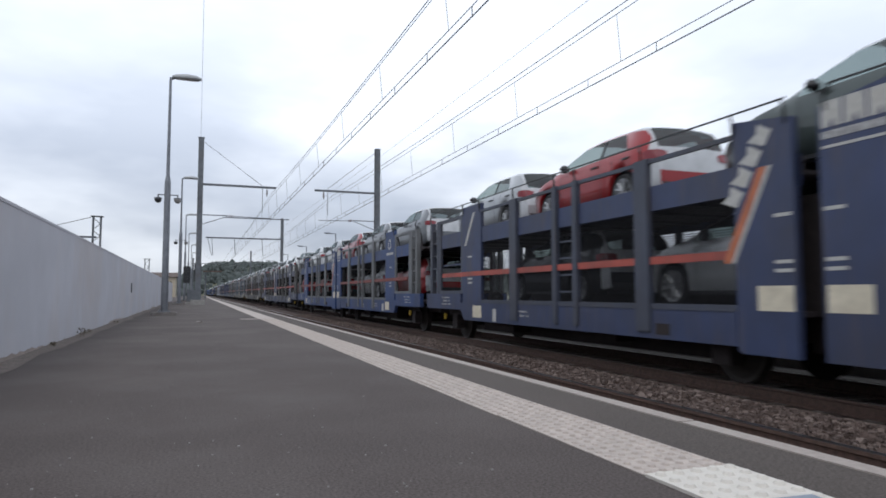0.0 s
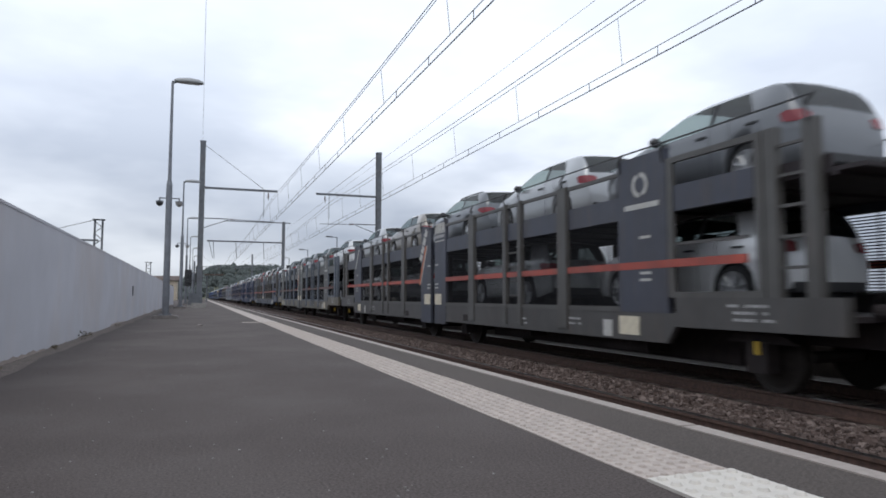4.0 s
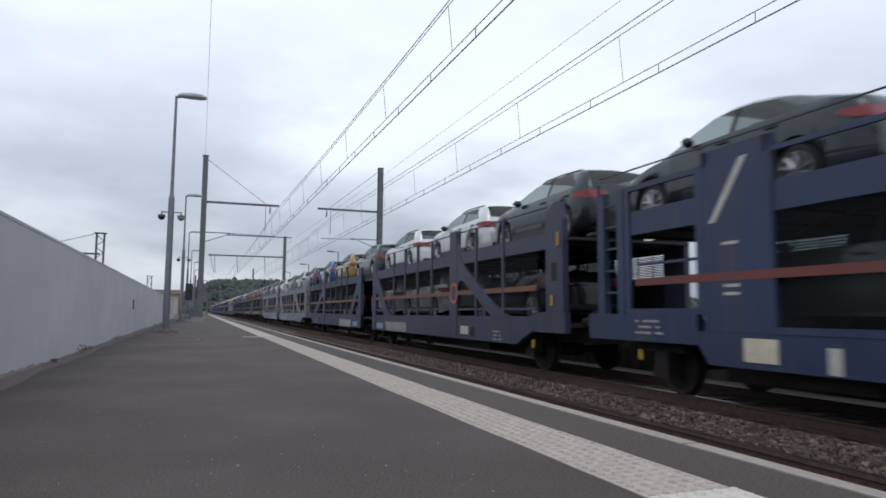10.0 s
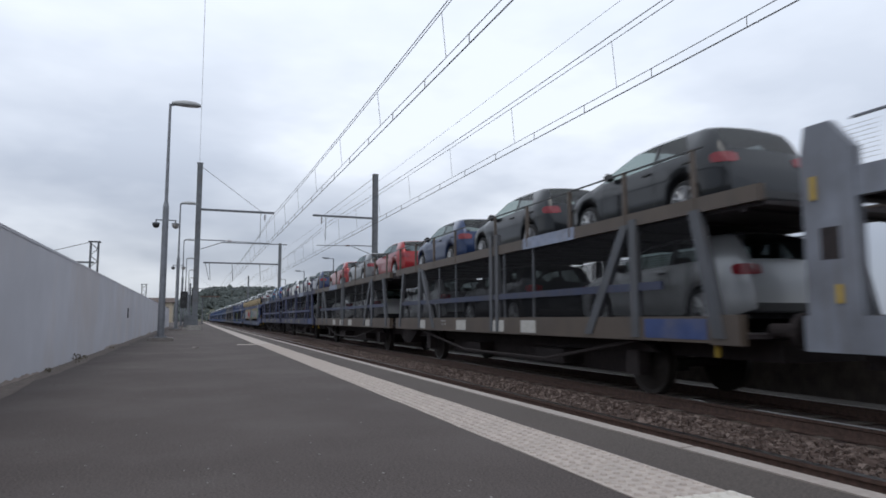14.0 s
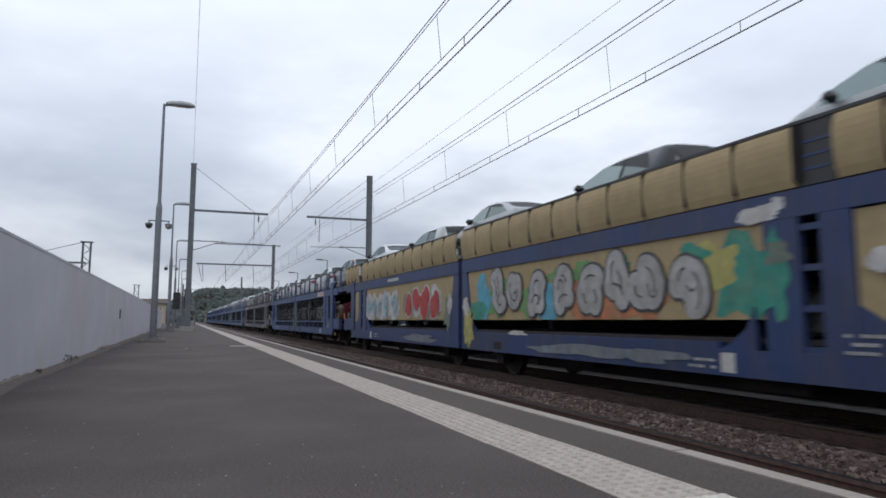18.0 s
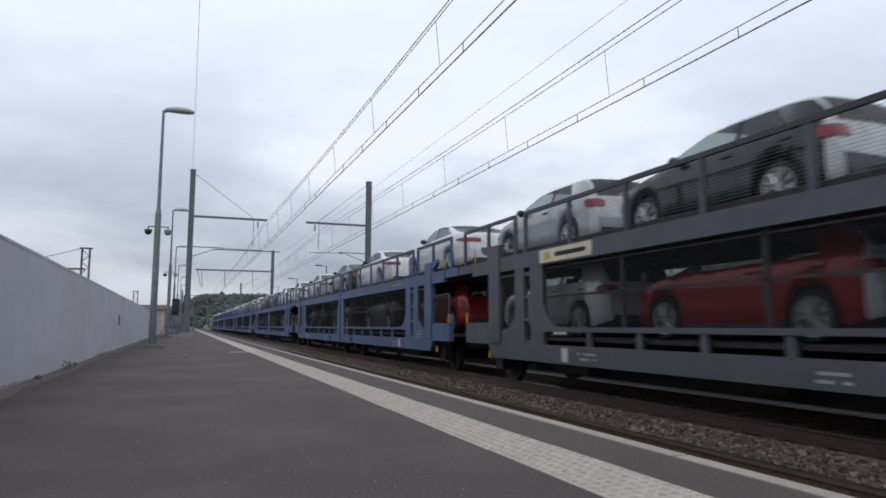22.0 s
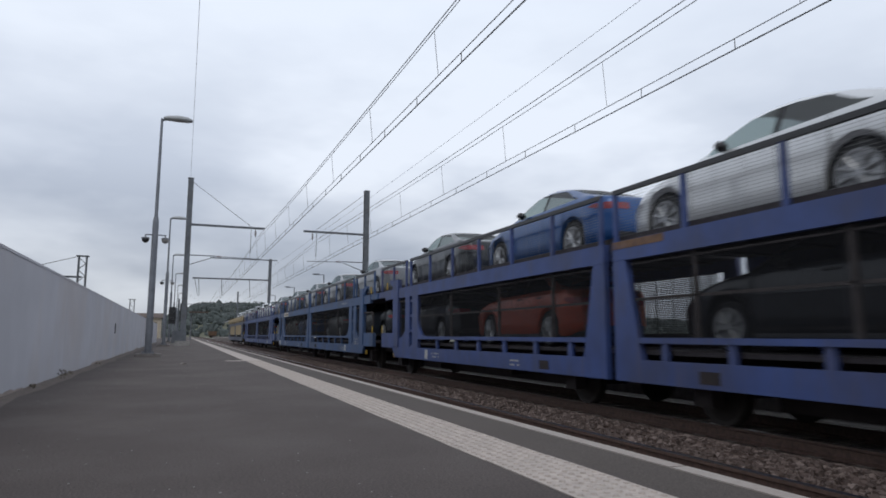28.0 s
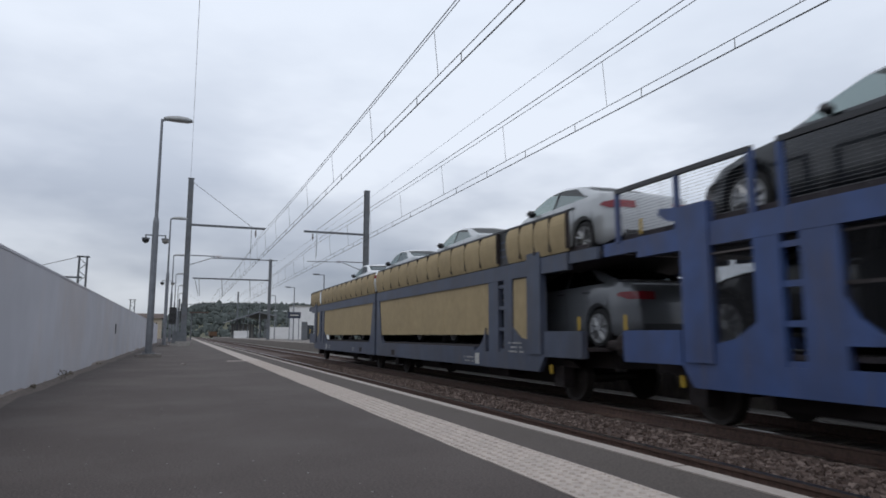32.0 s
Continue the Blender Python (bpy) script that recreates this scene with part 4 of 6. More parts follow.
def car_meshes(kind, film=False):
    L, W, outline, (g0, g1, g2, g3, d0), wr, wheels = CARS[kind]
    hw = W / 2
    top = curve(outline)
    R = wr + 0.062
    low_tail = kind in ("saloon", "fastback")
    dw = .55 if low_tail else .18 if kind == "hatchback" else .28
    bp = (g1 + g2) / 2 + (0.1 if low_tail else 0.22)
    cp = bp - (0.80 if low_tail else 0.88)
    st = {p[0] for p in outline} | set(np.arange(.2, L - .1, .16)) | {g0, g1, g2, g3, d0, d0 + dw, d0 + .05, bp - .045, bp + .045, cp - .03, cp + .03, .06, .16, .30}
    for w in wheels:
        st |= {w + R * k for k in (-1.05, -1.0, -.97, -.88, -.7, -.45, -.15, .15, .45, .7, .88, .97, 1.0, 1.05)}
    keep = {g0, g1, g2, g3, d0, d0 + dw, bp - .045, bp + .045, cp - .03, cp + .03, 0, L}
    out = []
    for a in sorted(st):
        if not 0 <= a <= L:
            continue
        if out and a - out[-1] < .018:
            if a in keep:
                out[-1] = a
            continue
        out.append(float(a))
    st = out
    roof = max(p[1] for p in outline)
    base = roof - .50

    def belt(a):
        return min(top(a) - .045, base + .085 * (1 - a / L) ** 1.5)

    rows = []
    for a in st:
        zt, zb = top(a), belt(a)
        e0, e1 = a, L - a
        w = hw * (1 - .22 * max(0, 1 - e0 / .55) ** 2 - .20 * max(0, 1 - e1 / .7) ** 2.2)
        low = .20 + .12 * max(0, 1 - e0 / .35) + .06 * max(0, 1 - e1 / .5)
        for wc in wheels:
            d = abs(a - wc)
            if d < R:
                low = max(low, wr + math.sqrt(R * R - d * d) - .01)
        up = max(0.0, min(1.0, (zt - zb - .05) / .42))
        wt = w * (.91 - .165 * up)
        r = [(.93 * w, low), (.975 * w, low + .05), (.982 * w, .47), (.988 * w, .66), (w, zb - .12), (.958 * w, zb),
             (wt + .04 * up, zt - .03 - .075 * up), (wt - .03, zt - .014 - .036 * up), (.6 * wt, zt - .003 - .010 * up), (0, zt + .008)]
        z = low
        fix = []
        for x, q in r:
            z = max(z + (.004 if fix else 0), q)
            fix.append((x, min(z, zt + .008)))
        rows.append(fix)
    n = len(rows[0])
    names = ["windscreen", "rear_window", "side_window", "side_window_b", "window_pillar", "rear_film"]
    body, panes = Mesh(), {k: Mesh() for k in names}
    for a, r in zip(st, rows):
        body.v += [(x, a - L / 2, z) for x, z in r] + [(-x, a - L / 2, z) for x, z in reversed(r[:-1])]
    k = 2 * n - 1

    def give(where, q):
        m = panes[where]
        b = len(m.v)
        m.v += [body.v[p] for p in q]
        m.f.append(tuple(b + len(q) - 1 - i for i in range(len(q))))

    for i in range(len(st) - 1):
        a0, a1 = st[i], st[i + 1]
        mid = (a0 + a1) / 2
        for j in range(k - 1):
            q = (i * k + j, i * k + j + 1, (i + 1) * k + j + 1, (i + 1) * k + j)
            left = j >= n - 1
            jj = min(j, k - 2 - j)
            where = None
            tall = top(mid) - .105 - belt(mid)
            if jj == 5 and d0 + dw < mid and tall > .07 and mid < g3:
                if abs(mid - bp) < .045 or abs(mid - cp) < .03:
                    where = "window_pillar"
                else:
                    where = "side_window_b" if left else "side_window"
            elif jj == 5 and d0 < mid < d0 + dw and tall > .05:
                # the glass ends in a slanting edge
                f0, f1 = (a0 - d0) / dw, (a1 - d0) / dw
                lo0, lo1, hi1, hi0 = (q[0], q[3], q[2], q[1]) if not left else (q[1], q[2], q[3], q[0])
                v = body.v
                p0 = tuple(Vector(v[lo0]).lerp(Vector(v[hi0]), max(0, min(1, f0))))
                p1 = tuple(Vector(v[lo1]).lerp(Vector(v[hi1]), max(0, min(1, f1))))
                b = len(body.v)
                body.v += [p0, p1]
                g = (lo0, lo1, b + 1, b)
                give("side_window_b" if left else "side_window", g if not left else g[::-1])
                body.f.append((b, b + 1, hi1, hi0))
                continue
            elif jj >= 7 and g2 < mid < g3 - .02:
                where = "windscreen"
            elif jj >= 7 and g0 + .01 < mid < g1 - (0 if low_tail else .03):
                where = "rear_window"
            elif film and (mid < .14 or jj >= 6 and mid < .60):
                where = "rear_film"
            if where:
                give(where, q)
            else:
                body.f.append(q)
    body.f.append(tuple(range(k - 1, -1, -1)))
    body.f.append(tuple(range((len(st) - 1) * k, len(st) * k)))
    data = {"body": smooth_by_angle(body.data("body", PAINT), 50)}
    mats = {"window_pillar": CARBLACK, "rear_film": FILM}
    for nm, m in panes.items():
        if m.f:
            data[nm] = smooth_by_angle(m.data(nm, mats.get(nm, DARKGLASS if nm == "rear_window" else GLASS), fix=False), 50)
            if nm.startswith("side_window"):
                # darker privacy glass behind the front doors
                data[nm].materials.append(DARKGLASS)
                for p in data[nm].polygons:
                    p.material_index = int(p.center.y < bp - L / 2)
    return data


def smooth_by_angle(me, deg=38):
    bm = bmesh.new()
    bm.from_mesh(me)
    bmesh.ops.remove_doubles(bm, verts=bm.verts, dist=0.0005)
    for f in bm.faces:
        f.smooth = True
    lim = radians(deg)
    for e in bm.edges:
        e.smooth = len(e.link_faces) == 2 and e.calc_face_angle(0) < lim
    bm.to_mesh(me)
    bm.free()
    return me


def make_car(kind, film=False):
    d = car_meshes(kind, film)
    L, W, outline, (g0, g1, g2, g3, d0), wr, wheels = CARS[kind]
    roof = max(p[1] for p in outline)
    t = thing("car", "car", "car", "new cars on the train")
    for nm, me in d.items():
        if nm == "window_pillar":
            continue
        part(nm.replace("_b", ""), me, None, t, {"rear_film": "white protective film"}.get(nm.replace("_b", ""), ""))
    inn = Mesh().box(-W * .38, W * .38, -L / 2 + .45, L / 2 - 1.0, .25, .70)
    for y in (-L / 2 + g3 - 1.35, -L / 2 + g3 - 2.2):
        for x in (-.36, .36):
            inn.box(x - .24, x + .24, y, y + .16, .7, roof - .50)
            inn.box(x - .13, x + .13, y + .02, y + .11, roof - .50, roof - .30)
    inn.box(-W * .38, W * .38, L / 2 - (L - g3) - .45, L / 2 - (L - g3) + .1, .6, .90)
    inn.box(-W / 2 + .24, W / 2 - .24, -L / 2 + .15, L / 2 - .2, .19, .60)
    for a in wheels:
        # dark wheel houses behind the wheels
        inn.box(-W / 2 + .13, W / 2 - .13, a - L / 2 - wr - .03, a - L / 2 + wr + .03, .42, .43 + wr)
    pil = d["window_pillar"]
    n = len(inn.v)
    inn.v += [tuple(v.co) for v in pil.vertices]
    inn.f += [tuple(n + i for i in p.vertices) for p in pil.polygons]
    part("interior", inn, SEATS, t, "dark seats, pillars and floor pan")
    ro = wr * 0.76
    tyre = Mesh().lathe([(ro * .9, -.1), (wr - .025, -.1), (wr, -.065), (wr, .065), (wr - .025, .1), (ro * .98, .1), (ro * .95, .055)], "x", sides=26)
    td = smooth_by_angle(tyre.data("wheel", TYRE))
    rm = Mesh()
    rm.lathe([(ro, .07), (ro, .104), (ro * .91, .100), (ro * .89, .060)], "x", sides=24)
    for q in range(10):
        w = (q // 2) * 2 * math.pi / 5 + (.17 if q % 2 else -.17)
        w2 = (q // 2) * 2 * math.pi / 5 + (.30 if q % 2 else -.30)
        rm.bar((.088, ro * .2 * math.cos(w), ro * .2 * math.sin(w)), (.094, ro * .93 * math.cos(w2), ro * .93 * math.sin(w2)), .024, 4, .020)
    rm.lathe([(ro * .26, .05), (ro * .24, .106)], "x", sides=12)
    rd = rm.data("rim", RIM)
    for a in wheels:
        for s in (-1, 1):
            w = part("wheel", td, TYRE, t, "black tyre")
            w.matrix_basis = pose(s * (W / 2 - .125), a - L / 2, wr, 0, 0, 0 if s > 0 else 180)
            if s < 0:
                part("rim", rd, RIM, w, "silver alloy rim")
    zc, tall, sl = LAMPS[kind]
    top = curve(outline)
    hw = W / 2

    def back(z):
        return next(a for a in np.arange(0, 1, .004) if top(a) >= z)

    for s in (-1, 1):
        m = Mesh()
        plan = [(.58, None, .7), (.68, None, 1.0), (.775, .004, 1.0)] if kind in ("hatchback", "estate") else [(.44, None, 1.0), (.64, None, 1.0), (.775, .004, 1.0)]
        plan += [((1 - .22 * max(0, 1 - (a + .02) / .55) ** 2) * 1.004, a, hf) for a, hf in ((.10, 1.0), (.17, .9), (.17 + (sl - .17) * .6, .62), (sl, .16))]
        for lift in (.014, -.03):
            for fx, a, hf in plan:
                for q in (-1, 1):
                    z = zc + q * tall / 2 * hf + (.02 if a and a > .2 else 0)
                    y = back(z) if a is None or a < .09 else 0
                    y += (a or 0) if (a is None or a < .09) else a + .02
                    m.v.append((s * (hw * fx + lift * (.2 if a is None else 1)), -L / 2 + y - lift * (1 if a is None else .3), z))
        k = len(plan)
        for i in range(k - 1):
            b, c = 2 * i, 2 * (k + i)
            m.f += [(b, b + 2, b + 3, b + 1), (c, c + 1, c + 3, c + 2), (b, c, c + 2, b + 2), (b + 1, b + 3, c + 3, c + 1)]
        m.f += [(0, 1, 2 * k + 1, 2 * k), (2 * k - 2, 4 * k - 2, 4 * k - 1, 2 * k - 1)]
        part("tail_light", m, TAIL, t, "red tail light")
    zl = roof - .50
    for s in (-1, 1):
        x = s * (W / 2 + .06)
        part("door_mirror", Mesh().box(x - .10, x + .10, -L / 2 + g3 - .58, -L / 2 + g3 - .47, zl - .01, zl + .13), CARBLACK, t, bevel=.04, round_=True)
    # shut lines, handles and dark sill along the flank, roof rails
    dt = Mesh()
    low_tail = kind in ("saloon", "fastback")
    bp = (g1 + g2) / 2 + (0.1 if low_tail else 0.22)
    cp = bp - (0.80 if low_tail else 0.88)
    R = wr + .062
    for s in (-1, 1):
        def side(z, zb):
            k = np.interp(z, [.25, .30, .47, .66, zb - .12, zb], [.95, .976, .982, .988, 1.0, .958])
            return s * (hw * float(k) + .0025)
        if kind in ("estate", "suv"):
            pts = [(s * hw * .715, a - L / 2, top(a) - (.055 if a in (g1 + .1, g2 - .1) else .022)) for a in (g1 + .1, g1 + .25, (g1 + g2) / 2, g2 - .3, g2 - .1)]
            part("roof_rail", Mesh().tube(pts, .014, 6), ROOFRAIL, t, "dark roof rail")
        if s > 0:
            continue
        for a, z0 in ((bp, .30), (wheels[1] - R - .16, .34), (max(wheels[0] + R * .72, cp - .1), .66)):
            zb = min(top(a) - .045, roof - .50 + .085 * (1 - a / L) ** 1.5)
            zs = [z0, .47, .66, .76, zb - .12, zb - .01]
            zs = sorted({round(z, 3) for z in zs if z >= z0})
            for z1, z2 in zip(zs[:-1], zs[1:]):
                b = len(dt.v)
                x1, x2 = side(z1, zb), side(z2, zb)
                dt.v += [(x1, a - L / 2 - .006, z1), (x1, a - L / 2 + .006, z1), (x2, a - L / 2 + .006, z2), (x2, a - L / 2 - .006, z2)]
                dt.f.append((b, b + 1, b + 2, b + 3))
        zh = roof - .50 - .09
        for a in (bp + .06, cp + .02):
            dt.box(s * hw * .99, s * (hw * .99 + .03), a - L / 2, a - L / 2 + .19, zh, zh + .028)
        zt = .37 if kind == "suv" else .27
        dt.box(s * hw * .90, s * hw * (.99 if kind == "suv" else .968), wheels[0] + R - L / 2, wheels[1] - R - L / 2, .19, zt)
    part("door_trim", dt, CARBLACK, t, "dark shut lines, handles and sill")
    part("rear_bumper_trim", Mesh().box(-W * .37, W * .37, -L / 2 - .012, -L / 2 + .25, .27, .42), CARBLACK, t, bevel=.02)
    return t


PAINTS = {"white": (.60, .605, .61), "silver": (.36, .37, .38), "grey": (.13, .137, .147), "dark": (.011, .013, .016), "black": (.008, .008, .010),
          "red": (.26, .014, .016), "blue": (.008, .056, .19), "navy": (.014, .03, .085), "azure": (.022, .115, .23), "gold": (.27, .17, .03),
          "green": (.055, .068, .064), "beige": (.25, .23, .205), "slate": (.020, .027, .032), "orange": (.30, .05, .02)}
NAMES = {"hatchback": "small hatchback car", "estate": "estate car", "suv": "tall sport-utility car", "saloon": "saloon car", "fastback": "long fastback car"}
templates = {}
movers = []


def put_car(kind, colour, s, z):
    """A car whose middle is s metres along the train."""
    m = pose(C2, s, RAIL + z)
    film = kind == "hatchback" and (9 < s < 44 or 323 < s < 376)
    if (kind, film) not in templates:
        c = templates[kind, film] = make_car(kind, film)
        c.matrix_basis = m
    else:
        c = copy_thing(templates[kind, film], m)
    for o in c.children:
        if o.name.split(".")[0] in ("body",):
            o.color = (*PAINTS[colour], 1)
    deck = "upper" if z > 2 else "lower"
    tagged(c, "new %s %s carried on %s deck%s" % ({"dark": "charcoal", "green": "grey-green", "slate": "slate grey"}.get(colour, colour), NAMES[kind], deck, " in tail film" if film else ""))
    movers.append((c, C2, s, RAIL + z))


# ---- car-carrying wagons ----
XS = 1.42    # half the wagon's width
UP, LOW = 2.64, 0.98    # heights of the decks over the rail
DECK = UP - 0.075       # running surface of the upper deck, sunk between its edge beams


class Wagon:
    """Builds one double wagon; every half is set out from its outer end."""

    def __init__(self, L, label):
        self.L = L
        self.t = thing("car_transporter_wagon", label, "railway wagon", "wagons of the train")

    def y(self, u, half):
        return u if half == 0 else self.L - u

    def box(self, name, half, side, u0, u1, z0, z1, depth=0.1, proud=0.0, material=None, label="", bevel=0.0):
        if side > 0 and name in ("panel_rung", "slot_post", "window_post", "ladder_rung", "window_bar", "top_bar"):
            return None
        x = side * (XS + proud)
        return part(name, Mesh().box(x, x - side * depth, self.y(u0, half), self.y(u1, half), z0, z1), material or WPAINT, self.t, label, bevel=bevel)

    def poly(self, name, half, side, pts, depth=0.1, proud=0.0, material=None, label=""):
        x = side * (XS + proud)
        return part(name, Mesh().prism([(self.y(u, half), z) for u, z in pts], x, x - side * depth), material or WPAINT, self.t, label)

    def wires(self, name, half, side, u0, u1, z0, z1, gap=0.042, r=0.009, inset=0.05, fine=None):
        if side > 0 and name in ("end_screen", "side_screen"):
            return None
        if side > 0 and name != "guard_screen":
            gap, r = (0.035, 0.010) if fine is None else (0.045, fine)
        m = Mesh()
        n = max(2, int((z1 - z0) / gap))
        x = side * (XS - inset)
        for i in range(1, n):
            z = z0 + (z1 - z0) * i / n
            m.box(x - r, x + r, self.y(u0, half), self.y(u1, half), z - r, z + r)
        for u in np.arange(u0, u1, 0.5):
            m.box(x - r, x + r, self.y(u, half) - r, self.y(u, half) + r, z0, z1)
        return tagged(part(name, m, GUARDWIRE if name == "guard_screen" else SCREEN, self.t, "fine steel wire screen"), kind="stuff")

    def veil(self, half, side, u0, u1, z0, z1, gap=0.022, wide=0.008, inset=0.045):
        """A fine dark mesh of flat upright wires."""
        if side > 0:
            return None
        m = Mesh()
        x = side * (XS - inset)
        for u in np.arange(u0, u1, gap):
            m.box(x - .0006, x + .0006, self.y(u, half), self.y(u + wide, half), z0, z1)
        return tagged(part("fine_mesh", m, SCREEN, self.t, "fine dark wire mesh"), kind="stuff")

    def both(self):
        return [(h, s) for h in (0, 1) for s in (-1, 1)]

    def decks(self, u0, u1, up0, low_u0=0.5):
        for h in (0, 1):
            m = Mesh()
            m.box(-XS + .1, XS - .1, self.y(up0, h), self.y(u1, h), DECK - .05, DECK)
            for s in (-1, 1):
                m.box(s * .62, s * .98, self.y(up0, h), self.y(u1, h), DECK, DECK + .012)
                # low dark kerb along the edge
                m.box(s * (XS - .16), s * (XS - .11), self.y(up0 + .4, h), self.y(u1, h), DECK, UP + .075)
            for u in np.arange(up0 + .3, u1, 1.1):
                m.box(-XS + .1, XS - .1, self.y(u, h), self.y(u + .09, h), DECK - .09, DECK - .05)
            part("upper_deck", m, DECKIN, self.t, "dark steel upper deck")
            m = Mesh().box(-XS + .1, XS - .1, self.y(low_u0, h), self.y(u1, h), LOW - .06, LOW)
            m.box(1.1, 1.2, self.y(low_u0 + 1.5, h), self.y(u1, h), LOW, LOW + .24)
            part("lower_deck", m, DECKIN, self.t, "dark steel lower deck")

    def running(self, axles, r=.42, grip=(1.67, .50)):
        for h in (0, 1):
            part("brake_gear", Mesh().box(-.62, .62, self.y(axles[0] + .75, h), self.y(axles[1] - .75, h), .26, .63).box(-1.05, 1.05, self.y(axles[0] + 2.2, h), self.y(axles[0] + 3.3, h), .34, .6)
                 .box(-1.0, 1.0, self.y(axles[1] - 3.4, h), self.y(axles[1] - 2.5, h), .38, .6), CHASSIS, self.t, "black brake gear")
            part("underframe", Mesh().box(-.75, .75, self.y(.5, h), self.y(self.L / 2 - .3, h), .62, .9), CHASSIS, self.t)
            for s in (-1, 1):
                b = part("buffer", Mesh().lathe([(.09, 0), (.09, .42), (.22, .42), (.22, .50), (.17, .52)], "y", sides=14), CHASSIS, self.t)
                b.matrix_basis = pose(s * .87, self.y(.52, h), 1.02, 0, 0, 180 if h == 0 else 0)
                part("grab_handle", Mesh().box(s * 1.36, s * 1.30, self.y(grip[0], h), self.y(grip[0] + .05, h), grip[1], grip[1] + .16), YELLOW, self.t, "yellow handle", bevel=.01)
            part("coupling_hook", Mesh().box(-.07, .07, self.y(.08, h), self.y(.6, h), .93, 1.08), CHASSIS, self.t)
            for u in axles:
                ax = part("axle", Mesh().bar((-.75, 0, 0), (.75, 0, 0), .08, 8), WHEELST, self.t)
                ax.matrix_basis = pose(0, self.y(u, h), r)
                for s in (-1, 1):
                    w = part("wheel", Mesh().lathe([(.10, -.09), (r - .06, -.05), (r, -.065), (r, .05), (r + .028, .065), (r - .06, .07), (.12, .09)], "x", sides=24), WHEELST, ax, "dark steel wheel")
                    w.matrix_basis = pose(s * .753, 0, 0, 0, 0, 180 if s > 0 else 0)
                    if s > 0:
                        continue
                    part("axle_box", Mesh().box(s * .92, s * 1.14, -.16, .16, -.16, .22).prism([(-.55, .20), (.55, .20), (.38, .30), (0, .36), (-.38, .30)], s * .98, s * 1.08), CHASSIS, ax)

    def marks(self, spots):
        """Pale data panels on the side that faces the platform."""
        for u, z, w, hgt, m, nm in spots:
            x = -XS - .004
            part(nm, Mesh().box(x - .004, x, u - w / 2, u + w / 2, z - hgt / 2, z + hgt / 2), m, self.t, "pale lettering panel" if m in (PLATE, CREAM) else "")

    def text_rows(self, u, z, w, rows=3):
        m = Mesh()
        x = -XS - .004
        for k in range(rows):
            ww = w * (.8 - .2 * (k % 2))
            a = u - ww / 2
            n = max(3, int(ww / .09))
            for q in range(n):
                if (q * 7 + k * 3) % 5:
                    m.box(x - .003, x, a + ww * q / n, a + ww * (q + .82) / n, z - k * .085, z - k * .085 + .036)
        part("lettering_bar", m, LETTER, self.t, "rows of faded lettering")


